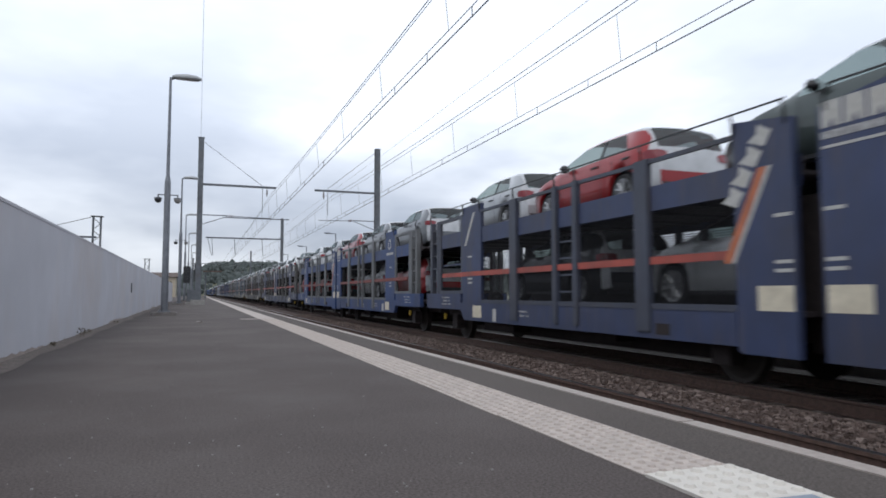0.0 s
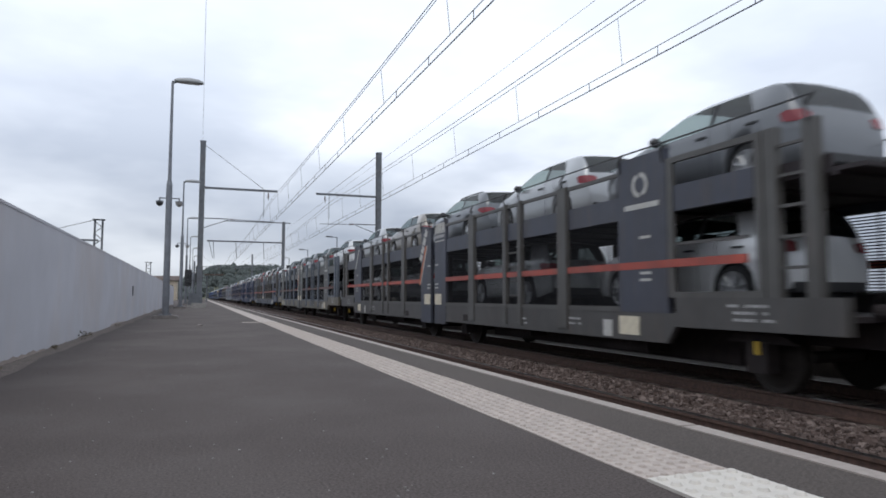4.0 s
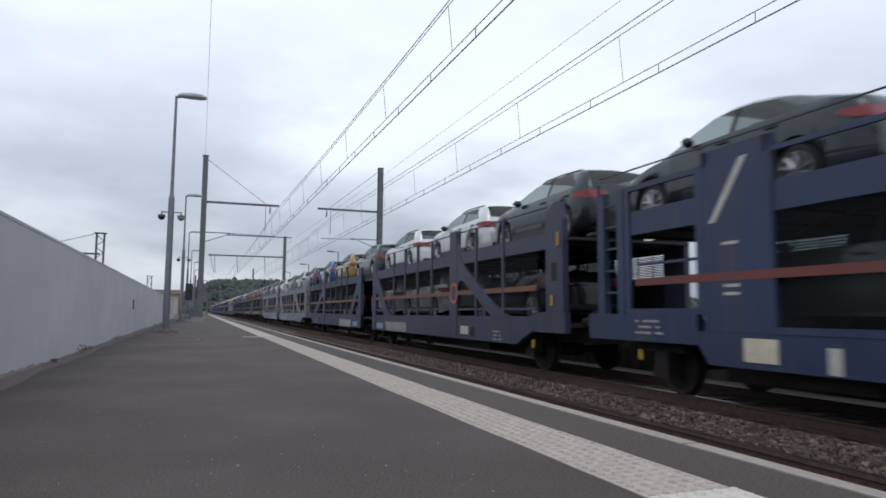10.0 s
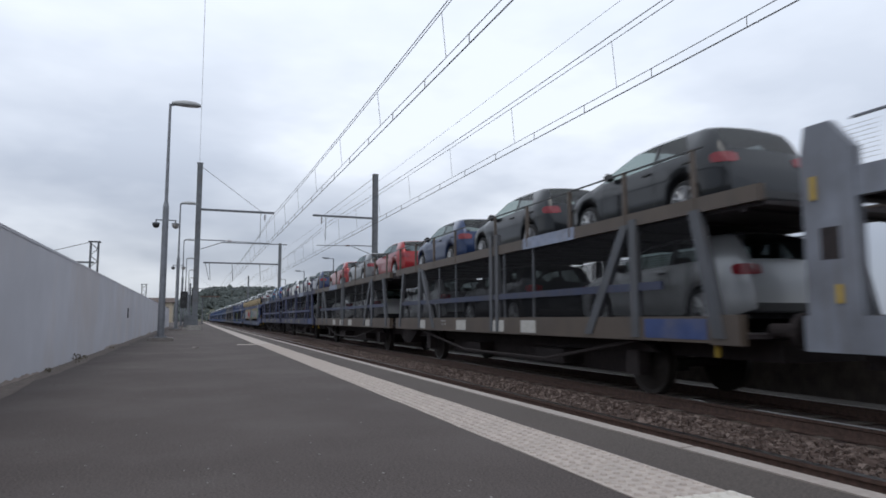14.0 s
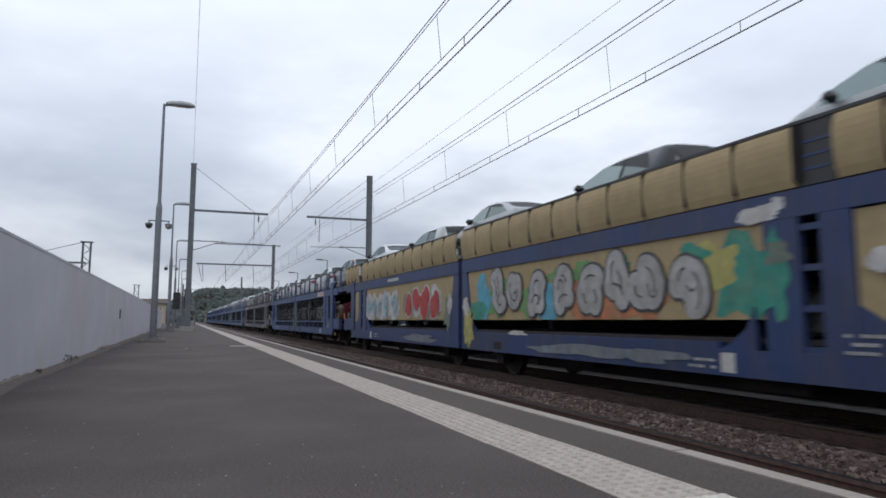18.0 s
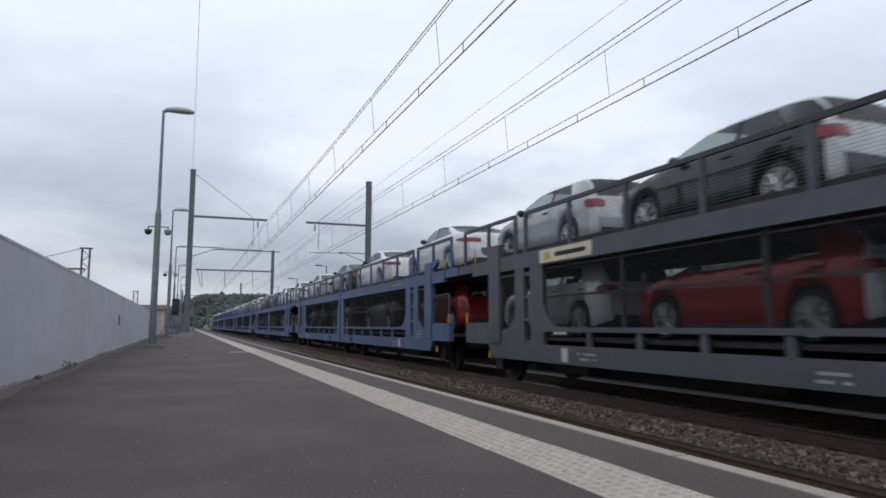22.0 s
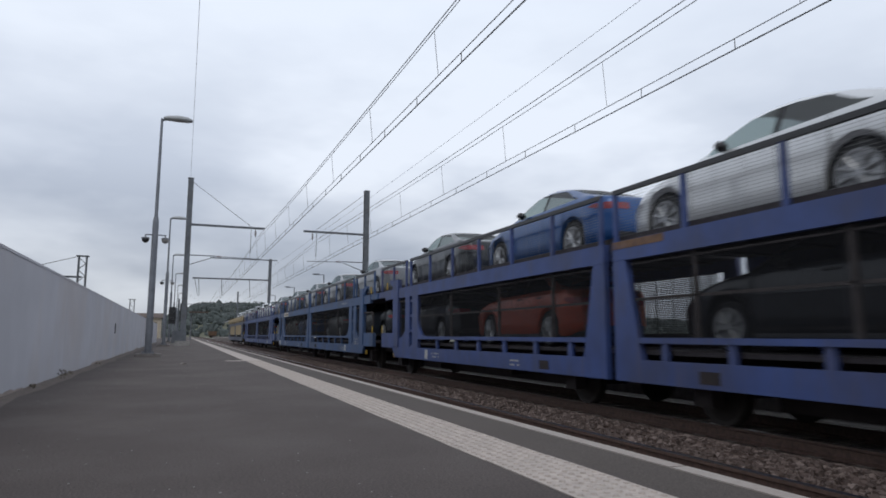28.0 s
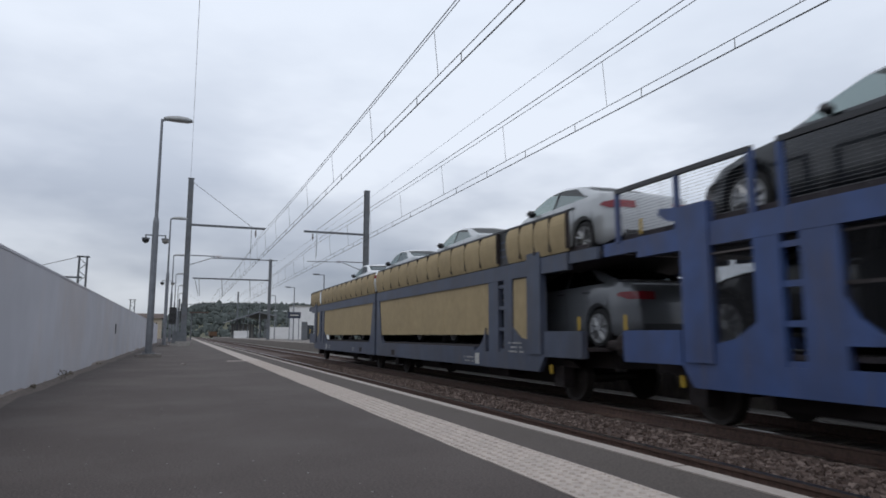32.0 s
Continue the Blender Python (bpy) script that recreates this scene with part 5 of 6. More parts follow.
def wagon_blue(L=26.4, tarps=False, label=""):
    """Double wagon with long screened windows between solid ends."""
    g = Wagon(L, label)
    mid = L / 2
    e = mid - .115
    for h, s in g.both():
        near = s < 0
        g.poly("side_sill", h, s, [(1.8, .80), (2.0, .52), (e, .52), (e, .84), (1.8, .84)])
        g.box("end_sill", h, s, .56, 1.8, .80, 1.26, .12, .003)
        g.box("gate_post", h, s, 1.87, 2.38, .84, 2.9, .14, .03)
        g.poly("gate_bracket", h, s, [(1.87, 2.9), (1.87, 2.70), (1.62, 2.76), (1.44, 2.86), (1.47, 2.95)], .1, .01)
        g.box("deck_edge", h, s, .1, .95, 2.42, 2.62, .08, -.02)
        if near:
            g.box("grab_handle", h, s, .60, .645, 1.26, 1.50, .03, .02, YELLOW, "yellow handle", .008)
            g.box("grab_handle", h, s, .98, 1.02, 2.66, 2.90, .03, -.03, YELLOW, "yellow handle", .008)
        g.box("end_panel", h, s, 3.05, 3.42, .84, 2.34, .1, 0)
        g.box("end_panel", h, s, 3.68, 4.15, .84, 2.34, .1, 0)
        for z in (.84, 1.28, 1.72, 2.16):
            g.box("panel_rung", h, s, 3.42, 3.68, z, z + .07, .06, -.02)
        g.poly("corner_gusset", h, s, [(2.38, .84), (3.05, .84), (3.05, 1.35), (2.72, 1.15), (2.38, 1.08)], .08, -.01)
        g.poly("middle_panel", h, s, [(e - .62, .84), (e, .84), (e, 2.34), (e - .30, 2.34)])
        g.box("deck_beam", h, s, .95, e, 2.32, 2.62, .12, .004)
        if not tarps:
            g.box("window_rail", h, s, 4.15, e - .58, 1.08, 1.16, .1, .002)
            for u in (5.6, 6.9, 8.2, 9.5, 10.8, 12.0):
                g.box("slot_post", h, s, u - .06, u + .06, .84, 1.08, .06, -.02)
            g.box("window_bar", h, s, 4.15, e - .45, 1.70, 1.74, .03, -.05, RUSTBAR)
            for u in (6.5, 9.2, 11.4):
                g.box("window_post", h, s, u - .03, u + .03, 1.16, 2.34, .05, -.05, RUSTBAR)
            g.box("window_bar", h, s, 4.15, e - .38, 2.24, 2.265, .03, -.05, RUSTBAR)
            if s > 0:
                g.box("end_panel", h, s, 2.38, 3.05, .84, 2.34, .08, -.01)
            g.poly("window_corner", h, s, [(4.13, 1.14), (4.8, 1.14), (4.5, 1.20), (4.28, 1.36), (4.13, 1.62)], .08, -.004)
            if near and h == 0:
                g.veil(h, s, .66, 1.82, 1.30, 1.98, .024, .0045, .02)
                for a, b, z0, z1 in ((.62, .66, 1.26, 2.02), (.66, 1.86, 1.98, 2.01)):
                    g.box("mesh_frame", h, s, a, b, z0, z1, .02, -.01, RUSTBAR)
            g.veil(h, s, 2.39, 3.04, 1.1, 2.3, .022, .010)
            g.box("gate_rail", h, s, 1.87, 3.05, 2.20, 2.225, .02, -.02, RUSTBAR)
            g.veil(h, s, 4.15, e - .4, 1.16, 2.34, .022, .0068)
            if s > 0:
                g.wires("far_screen", h, s, 2.4, e - .5, 1.16, 2.34)
            for a, b in ((.45, 3.1), (3.48, e - .05)):
                g.box("guard_rail", h, s, a, b, 3.36, 3.43, .06, .008, BLACK)
                g.wires("guard_screen", h, s, a, b, 2.66, 3.37, .042, .0016)
            for u in (.48, 1.8, 3.07, 3.5, 5.1, 6.7, 8.3, 9.9, 11.5, e - .08)[::1 if s < 0 else 4]:
                g.box("guard_post", h, s, u - .035, u + .035, 2.6, 3.40, .06, .006)
        else:
            g.box("window_rail", h, s, 4.9, e - .9, .84, .93, .1, .002)
            g.box("tarp_panel", h, s, 4.17, 6.9, 1.2, 2.33, .04, -.03, TARP, "yellow-ochre side panel")
            g.box("tarp_panel", h, s, 6.91, 9.6, 1.2, 2.33, .04, -.03, TARP, "yellow-ochre side panel")
            g.box("tarp_panel", h, s, 9.61, e - .35, 1.2, 2.33, .04, -.03, TARP, "yellow-ochre side panel")
            g.box("end_tarp", h, s, 2.40, 3.04, 1.12, 2.3, .04, -.03, TARP, "yellow-ochre side panel")
            g.poly("window_corner", h, s, [(4.32, .84), (4.9, .84), (4.7, .92), (4.45, 1.1), (4.32, 1.35)], .09, -.002)
            g.poly("window_corner", h, s, [(e - .3, .84), (e - .95, .84), (e - .75, .95), (e - .5, 1.15), (e - .38, 1.4)], .09, -.002)
            edges = [(.9 + .57 * q, .57) for q in range(4)] + [(3.64 + .855 * q, .855) for q in range(11) if 3.64 + .855 * q < e - .4]
            for u, w in edges:
                pm = Mesh()
                arc = [(0, 2.64), (.03, 2.74), (.05, 2.85), (.062, 2.96), (.065, 3.05), (.06, 3.13), (.045, 3.21), (.02, 3.28), (-.02, 3.34)]
                x = s * XS
                pts = [(x + s * dx, z) for dx, z in arc] + [(x + s * (dx - .03), z) for dx, z in reversed(arc)]
                k = len(pts)
                for uu in (u + .02, min(u + w, e - .05) - .02):
                    pm.v += [(px, g.y(uu, h), pz) for px, pz in pts]
                pm.f = [tuple(range(k)), tuple(range(2 * k - 1, k - 1, -1))] + [(i, (i + 1) % k, k + (i + 1) % k, k + i) for i in range(k)]
                part("guard_panel", pm, TARP, g.t, "bulging yellow-ochre guard panel", round_=False)
                part("guard_rib", Mesh().box(x + s * .05, x - s * .02, g.y(u - .02, h), g.y(u + .02, h), 2.69, 3.33), CHASSIS, g.t)
            g.box("guard_rail", h, s, .9, e - .05, 3.33, 3.37, .05, 0, BLACK)
            g.box("access_gate", h, s, 3.20, 3.62, 2.64, 3.32, .04, -.02, BLACK, "black access gate")
            for z in (2.8, 2.95, 3.1):
                g.box("window_bar", h, s, 3.24, 3.58, z, z + .03, .01, -.012)
    g.decks(.6, e, .1)
    for h in (0, 1):
        part("deck_flap", Mesh().prism([(g.y(.05, h), UP - .06), (g.y(1.6, h), UP - .22), (g.y(1.6, h), UP - .3), (g.y(.05, h), UP - .14)], -1.25, 1.25), DECKIN, g.t)
    g.running((1.75, 11.6))
    for h in (0, 1):
        part("sill_slot", Mesh().box(-XS - .004, -XS - .001, g.y(e - 2.1, h), g.y(e - 1.75, h), .58, .74), CHASSIS, g.t)
    g.text_rows(2.9, 1.02, .8, 3)
    g.text_rows(5.2, .68, .8, 2)
    g.text_rows(mid + 3.2, .68, .7, 2)
    g.text_rows(L - 5.6, .70, .8, 2)
    g.marks([(4.75, .68, .22, .24, PLATE, "data_plate"), (L - 4.9, .68, .2, .24, PLATE, "data_plate")])
    if not tarps:
        g.text_rows(5.0, 2.46, 1.2, 1)
    return g.t


def wagon_panelled(L=26.05, label="", screens=True):
    """Double wagon with solid lettered panels and tall posts."""
    g = Wagon(L, label)
    mid = L / 2
    e = mid - .165
    for h, s in g.both():
        g.poly("side_sill", h, s, [(3.0, .80), (3.2, .54), (e - .88, .54), (e - .88, .96), (3.0, .96)])
        g.box("end_sill", h, s, .45, 3.0, .78, 1.18, .12, .003)
        for u in (.73, 1.26):
            g.box("ladder_post", h, s, u, u + .17, 1.18, 3.14, .12, .004)
        for z in (1.5, 1.85, 2.2, 2.55, 2.9):
            g.box("ladder_rung", h, s, .90, 1.26, z, z + .035, .04, -.03)
        g.box("end_frame", h, s, 1.46, 1.57, 1.18, 3.14, .06, .0)
        g.box("end_frame", h, s, 3.02, 3.14, 1.18, 3.14, .06, .0)
        g.box("end_frame", h, s, 1.57, 3.02, 1.18, 1.26, .06, .0)
        g.box("end_frame", h, s, 1.57, 3.02, 3.06, 3.14, .06, .0)
        if not screens:
            g.box("window_bar", h, s, 1.72, 3.15, 1.9, 1.94, .03, -.03)
        g.box("lettered_panel", h, s, 3.15, 4.28, .96, 3.3, .08, .004)
        g.poly("middle_panel", h, s, [(e - .86, .96), (e - .86, .50), (e - .80, .46), (e, .46), (e, 3.16), (e - .86, 3.28)], .08, .004)
        g.box("bottom_rail", h, s, 4.28, e - .86, .96, 1.04, .12, .01)
        g.box("deck_beam", h, s, 1.6, e, 2.38, 2.74, .1, -.02)
        for u, w in ((5.97, .34), (7.66, .18), (8.36, .18), (10.2, .35)):
            g.box("side_post", h, s, u - w / 2, u + w / 2, .62, 3.16, .1, .035, bevel=.02)
        for z in (1.2, 1.5, 1.8, 2.1):
            g.box("ladder_rung", h, s, 7.75, 8.27, z, z + .03, .04, -.02)
        for a, b in ((4.28, 5.80), (6.14, 7.57), (8.45, 10.02), (10.38, e - .86)):
            if screens:
                g.wires("side_screen", h, s, a, b, 1.04, 2.38, .042, .0038)
        if not screens:
            g.veil(h, s, 4.28, e - .86, 1.04, 2.38, .024, .0075)
        if s > 0:
            g.wires("far_screen", h, s, .6, e - .86, 1.04, 2.38, fine=.009)
        g.box("top_bar", h, s, 4.28, e - .86, 3.08, 3.14, .05, .0)
        g.box("safety_rail", h, s, 1.72, e - .86, 1.60, 1.71, .03, .008)
        g.box("guard_cable", h, s, .8, e - .1, 3.38, 3.40, .02, 0, BLACK)
        for u in (.8, 3.2, 4.2, 5.97, 7.66, 8.36, 10.2, e - .86, e - .1)[::1 if s < 0 else 4]:
            x = s * XS
            part("guard_stanchion", Mesh().bar((x, g.y(u, h), 3.1), (x + s * .03, g.y(u + .02, h), 3.28), .018, 5).bar((x + s * .03, g.y(u + .02, h), 3.28), (x - s * .01, g.y(u - .06, h), 3.40), .018, 5), BLACK, g.t)
    g.decks(.6, e, .25)
    for h in (0, 1):
        part("middle_bellows", Mesh().box(-.9, .9, g.y(e - .25, h), g.y(mid - .01, h), .5, .92).box(-1.1, -1.0, g.y(e - .3, h), g.y(mid - .02, h), .92, 2.3), CHASSIS, g.t)
    g.running((1.9, 11.4))
    x = -XS - .004
    for h in (0, 1):
        # slanted lettering and stripe beside the middle, plain block shapes
        if h == 1:
            # the blocks climb along the stripe, each leaning with it
            for k in range(4):
                u, z = 11.93 + .145 * k, 2.26 + .225 * k
                g.poly("logo_block", h, -1, [(u - .13, z + .05), (u + .11, z - .04), (u + .22, z + .13), (u + .02, z + .24), (u + .0, z + .13)], .004, .009, PLATE, "pale slanted logo shape")
            g.poly("logo_stripe", h, -1, [(11.80, 1.55), (11.92, 1.55), (12.50, 2.66), (12.38, 2.66)], .004, .009, ORANGE, "orange slanted stripe")
            g.poly("logo_stripe", h, -1, [(11.93, 1.55), (11.99, 1.55), (12.57, 2.66), (12.51, 2.66)], .004, .009, PLATE, "pale slanted stripe")
        else:
            for k in range(3):
                u = 12.82 - .265 * k
                g.poly("logo_block", h, -1, [(u, 2.92), (u, 3.2), (u - .23, 3.2), (u - .23, 2.92), (u - .16, 2.92), (u - .13, 3.02), (u - .09, 2.92)], .004, .009, PLATE, "pale logo shape")
            g.box("logo_stripe", h, -1, 12.10, 12.82, 2.80, 2.88, .004, .009, LETTER, "faded stripe")
            g.box("logo_stripe", h, -1, 12.10, 12.82, 2.70, 2.73, .004, .009, PLATE, "pale stripe")
        g.box("cream_square", h, -1, 12.32, 12.82, .98, 1.27, .004, .009, CREAM, "cream square")
        g.box("cream_square", h, -1, 3.79, 4.29, .62, .90, .004, .009, CREAM, "cream square")
        for z in (1.42, 1.52, 2.05):
            g.box("lettering_bar", h, -1, e - .04, e - .28, z, z + .04, .004, .009, PLATE)
            g.box("lettering_bar", h, -1, 3.5, 3.75, z, z + .04, .004, .009, PLATE)
        if h == 1:
            g.poly("logo_stripe", h, -1, [(3.27, 2.35), (3.39, 2.35), (3.94, 3.12), (3.82, 3.12)], .004, .009, PLATE, "pale slanted stripe")
        else:
            ring = Mesh()
            for k in range(16):
                w0, w1 = 2 * math.pi * k / 16, 2 * math.pi * (k + 1) / 16
                if k in (3, 11):
                    continue
                b = len(ring.v)
                for w, r in ((w0, .12), (w1, .12), (w1, .19), (w0, .19)):
                    ring.v.append((x - .009, 3.72 + r * math.cos(w), 2.86 + r * math.sin(w)))
                ring.f.append((b, b + 1, b + 2, b + 3))
            part("logo_ring", ring, PLATE, g.t, "pale ring-shaped logo")
            g.box("logo_stripe", h, -1, 3.3, 4.1, 2.50, 2.58, .004, .009, PLATE)
        part("sill_slot", Mesh().box(x, x + .003, g.y(e - 2.4, h), g.y(e - 2.1, h), .60, .76), CHASSIS, g.t)
    g.text_rows(1.7, 1.06, .9, 3)
    g.text_rows(5.6, .80, .7, 2)
    g.text_rows(7.6, .74, .7, 2)
    g.text_rows(L - 2.0, 1.06, .8, 3)
    g.text_rows(L - 6.4, .8, .6, 2)
    g.marks([(4.6, .70, .24, .26, PLATE, "data_plate"), (L - 5.0, .70, .16, .28, PLATE, "data_plate")])
    return g.t


def wagon_braced(L=30.55, label=""):
    """Double wagon with broad posts and slanting braces."""
    g = Wagon(L, label)
    mid = L / 2
    e = mid - .98
    for h, s in g.both():
        g.poly("side_sill", h, s, [(1.5, .86), (2.3, .54), (e, .54), (e, 1.08), (1.5, 1.12)])
        g.box("end_sill", h, s, .32, 1.5, .82, 1.2, .12, .003)
        g.box("end_post", h, s, .38, 1.0, 1.2, 2.92, .12, .004)
        g.box("main_post", h, s, 5.6, 6.1, .60, 3.28, .12, .02)
        g.poly("brace", h, s, [(5.6, 2.95), (5.6, 1.75), (5.45, 1.98), (5.2, 1.98), (3.5, 1.10), (2.55, 1.10), (3.0, 1.22), (4.9, 2.20), (5.3, 2.48), (5.5, 2.72)], .09, .012)
        g.poly("middle_post", h, s, [(e - .48, .54), (e, .54), (e, 3.0), (e - .42, 3.0), (e - .48, 2.80)], .12, .02)
        g.poly("brace", h, s, [(e - .42, 2.95), (e - .42, 1.55), (e - .52, 1.85), (e - .72, 1.90), (e - 1.65, 1.08), (e - 2.5, 1.08), (e - 2.1, 1.22), (e - .95, 2.22), (e - .65, 2.5), (e - .5, 2.72)], .09, .012)
        g.box("deck_beam", h, s, .6, e, 2.40, 2.70, .1, -.01)
        g.box("slot_rail", h, s, 1.4, e - .42, 1.24, 1.29, .08, -.01)
        g.box("safety_rail", h, s, 1.4, e - .4, 1.62, 1.73, .03, .006)
        for u in (2.9, 4.4, 7.6, 8.9, 10.2, 11.5):
            g.box("side_post", h, s, u - .045, u + .045, 1.08, 3.20, .06, .012)
        g.box("guard_rail", h, s, 1.0, e - .1, 3.19, 3.215, .03, .0)
        if s < 0:
            g.box("grab_handle", h, s, .50, .56, 2.42, 2.68, .03, .03, YELLOW, "yellow handle", .008)
            g.box("grab_handle", h, s, .74, .80, 1.32, 1.52, .03, .03, YELLOW, "yellow handle", .008)
            g.box("post_slot", h, s, .58, .80, 1.78, 2.12, .004, .005, CHASSIS, "dark slot")
            g.wires("guard_screen", h, s, .80, 1.25, 2.72, 3.18, .042, .0016)
        g.veil(h, s, 1.4, e - .42, 1.29, 2.40, .022, .007)
        if s > 0:
            g.wires("far_screen", h, s, .42, e - .42, 1.94, 2.40)
            g.box("far_panel", h, s, .42, e - .42, 1.08, 1.94, .03, -.02, CHASSIS, "dark sheet closing the lower far side")
        g.box("deck_link", h, s, e, mid - .02, 2.42, 2.66, .1, -.12)
        g.poly("end_bracket", h, s, [(.38, 2.92), (1.0, 2.92), (.75, 3.24), (.45, 3.24)], .1, .004)
    g.decks(.6, mid - .05, .25)
    g.running((2.2, 13.9), .44)
    for h in (0, 1):
        for u in (4.6, e - 1.2):
            part("sill_slot", Mesh().box(-XS - .004, -XS - .001, g.y(u - .12, h), g.y(u + .12, h), .62, .84), CHASSIS, g.t)
        for k in range(9):
            u = 12.33 - .262 * k
            z1 = .86 if h == 0 else .84
            g.poly("logo_block", h, -1, [(u, .56), (u, z1), (u - .20, z1), (u - .20, .56), (u - .13, .56), (u - .10, .66), (u - .07, .56)][::1 if k % 2 else -1], .004, .008, LETTER, "pale block-letter logo shape")
        g.box("data_panel", h, -1, 12.82, 13.66, .60, .80, .004, .006, BLUEPANEL, "pale blue data panel")
        if h == 1:
            g.box("logo_panel", h, -1, 9.92, 12.40, .53, .87, .004, .005, TANPANEL, "tan stained panel behind the logo")
    x = -XS - .022
    ring = Mesh()
    for k in range(20):
        w0, w1 = 2 * math.pi * k / 20, 2 * math.pi * (k + 1) / 20
        b = len(ring.v)
        for w, r in ((w0, .20), (w1, .20), (w1, .27), (w0, .27)):
            ring.v.append((x - .006, 5.78 + r * math.cos(w), 1.68 + r * math.sin(w)))
        ring.f.append((b, b + 1, b + 2, b + 3))
    part("logo_ring", ring, ORANGE, g.t, "orange ring-shaped logo")
    g.text_rows(3.2, .76, .6, 3)
    g.text_rows(12.2, .8, .9, 2)
    g.text_rows(L - 3.4, .76, .7, 3)
    g.marks([(5.1, .76, .5, .2, PLATE, "data_plate")])
    return g.t


def wagon_open(L=30.8, label=""):
    """Old double wagon of open frames with slanting legs and a low flat sill."""
    g = Wagon(L, label)
    mid = L / 2
    e = mid - .35
    for h, s in g.both():
        g.box("side_sill", h, s, 1.0, e, .86, 1.20, .12, 0)
        g.box("end_sill", h, s, .5, 1.0, .84, 1.22, .12, .004)
        g.box("deck_beam", h, s, .12, e, 2.56, 2.76, .1, .0)
        if s < 0 and h == 0:
            g.box("sill_patch", h, s, 1.05, 2.3, .90, 1.17, .004, .006, mat("blue_patch", (.03, .055, .16), .6, noise_scale=4, amount=.2, stain=(.1, .09, .08), stain_scale=2, stain_amount=.5), "worn blue paint patch")
        g.poly("frame_leg", h, s, [(1.1, 2.60), (1.3, 2.60), (.95, .92), (.73, .92)], .09, .02)
        g.box("frame_post", h, s, 2.42, 2.60, .90, 2.66, .09, .02)
        g.poly("frame_leg", h, s, [(2.6, 2.60), (2.8, 2.60), (3.88, .92), (3.66, .92)], .09, .02)
        for u in (7.3, 7.6):
            g.box("frame_post", h, s, u - .07, u + .07, .90, 3.0, .09, .02)
        g.poly("frame_leg", h, s, [(12.3, 2.60), (12.5, 2.60), (11.5, .92), (11.3, .92)], .09, .02)
        g.box("frame_post", h, s, 12.52, 12.7, .90, 2.66, .09, .02)
        g.poly("frame_leg", h, s, [(14.1, 2.60), (14.26, 2.60), (14.7, .92), (14.5, .92)], .09, .02)
        g.box("safety_rail", h, s, 1.9, e - .5, 1.58, 1.70, .04, .004)
        for u in (1.2, 2.7, 4.3, 5.9, 7.4, 9.8, 11.4, 13.0, 14.6):
            g.box("guard_post", h, s, u - .03, u + .03, 2.6, 3.42, .05, .01)
        g.box("guard_cable", h, s, 1.0, e, 3.40, 3.425, .02, 0, BLACK)
        g.veil(h, s, 1.3, e - .5, 1.2, 2.56, .024, .0085)
        if s > 0:
            g.wires("far_screen", h, s, 1.3, e - .3, 1.2, 2.5, fine=.013)
        x = s * XS
        for u in (5.7, 7.0, 9.8, 11.0):
            g.box("window_post", h, s, u - .025, u + .025, 1.2, 2.56, .04, -.02)
        part("truss_rod", Mesh().bar((x * .9, g.y(2.6, h), .86), (x * .9, g.y(5.5, h), .42), .03, 5).bar((x * .9, g.y(5.5, h), .42), (x * .9, g.y(9.5, h), .42), .03, 5)
             .bar((x * .9, g.y(9.5, h), .42), (x * .9, g.y(13, h), .86), .03, 5), CHASSIS, g.t)
    g.decks(.6, e + .2, .12)
    g.running((3.0, 12.6), .47, (.95, .68))
    part("middle_coupling", Mesh().prism([(mid - 1.2, .86), (mid + 1.2, .86), (mid + .3, .4), (mid - .3, .4)], -.9, .9), CHASSIS, g.t)
    for u in (5.9, 7.3, 9.4, L - 5.6, L - 7.2, L - 9.0, mid + 3.4, mid - 3.0):
        g.marks([(u, 1.02, .62, .24, PLATE, "data_plate")])
    g.marks([(5.1, 2.66, 1.9, .22, BLUEPANEL, "name_panel"), (L - 5.2, 2.66, 1.9, .22, BLUEPANEL, "name_panel")])
    g.text_rows(L - 2.6, 1.1, .6, 2)
    g.text_rows(10.6, 1.1, .5, 2)
    return g.t


def colour(t, base, posts=None, rail=None, mid=None):
    """Paint one wagon: base, its posts and rails, and its safety rail."""
    posts, rail = posts or base, rail or base
    for o in t.children_recursive:
        n = o.name.split(".")[0]
        c = base
        if n in ("side_post", "bottom_rail", "top_bar", "end_frame", "ladder_post", "ladder_rung", "frame_leg", "frame_post", "window_post"):
            c = posts
        elif n == "safety_rail":
            c = rail
        elif n in ("middle_panel", "lettered_panel", "deck_beam") and mid:
            c = mid
        o.color = (*c, 1)


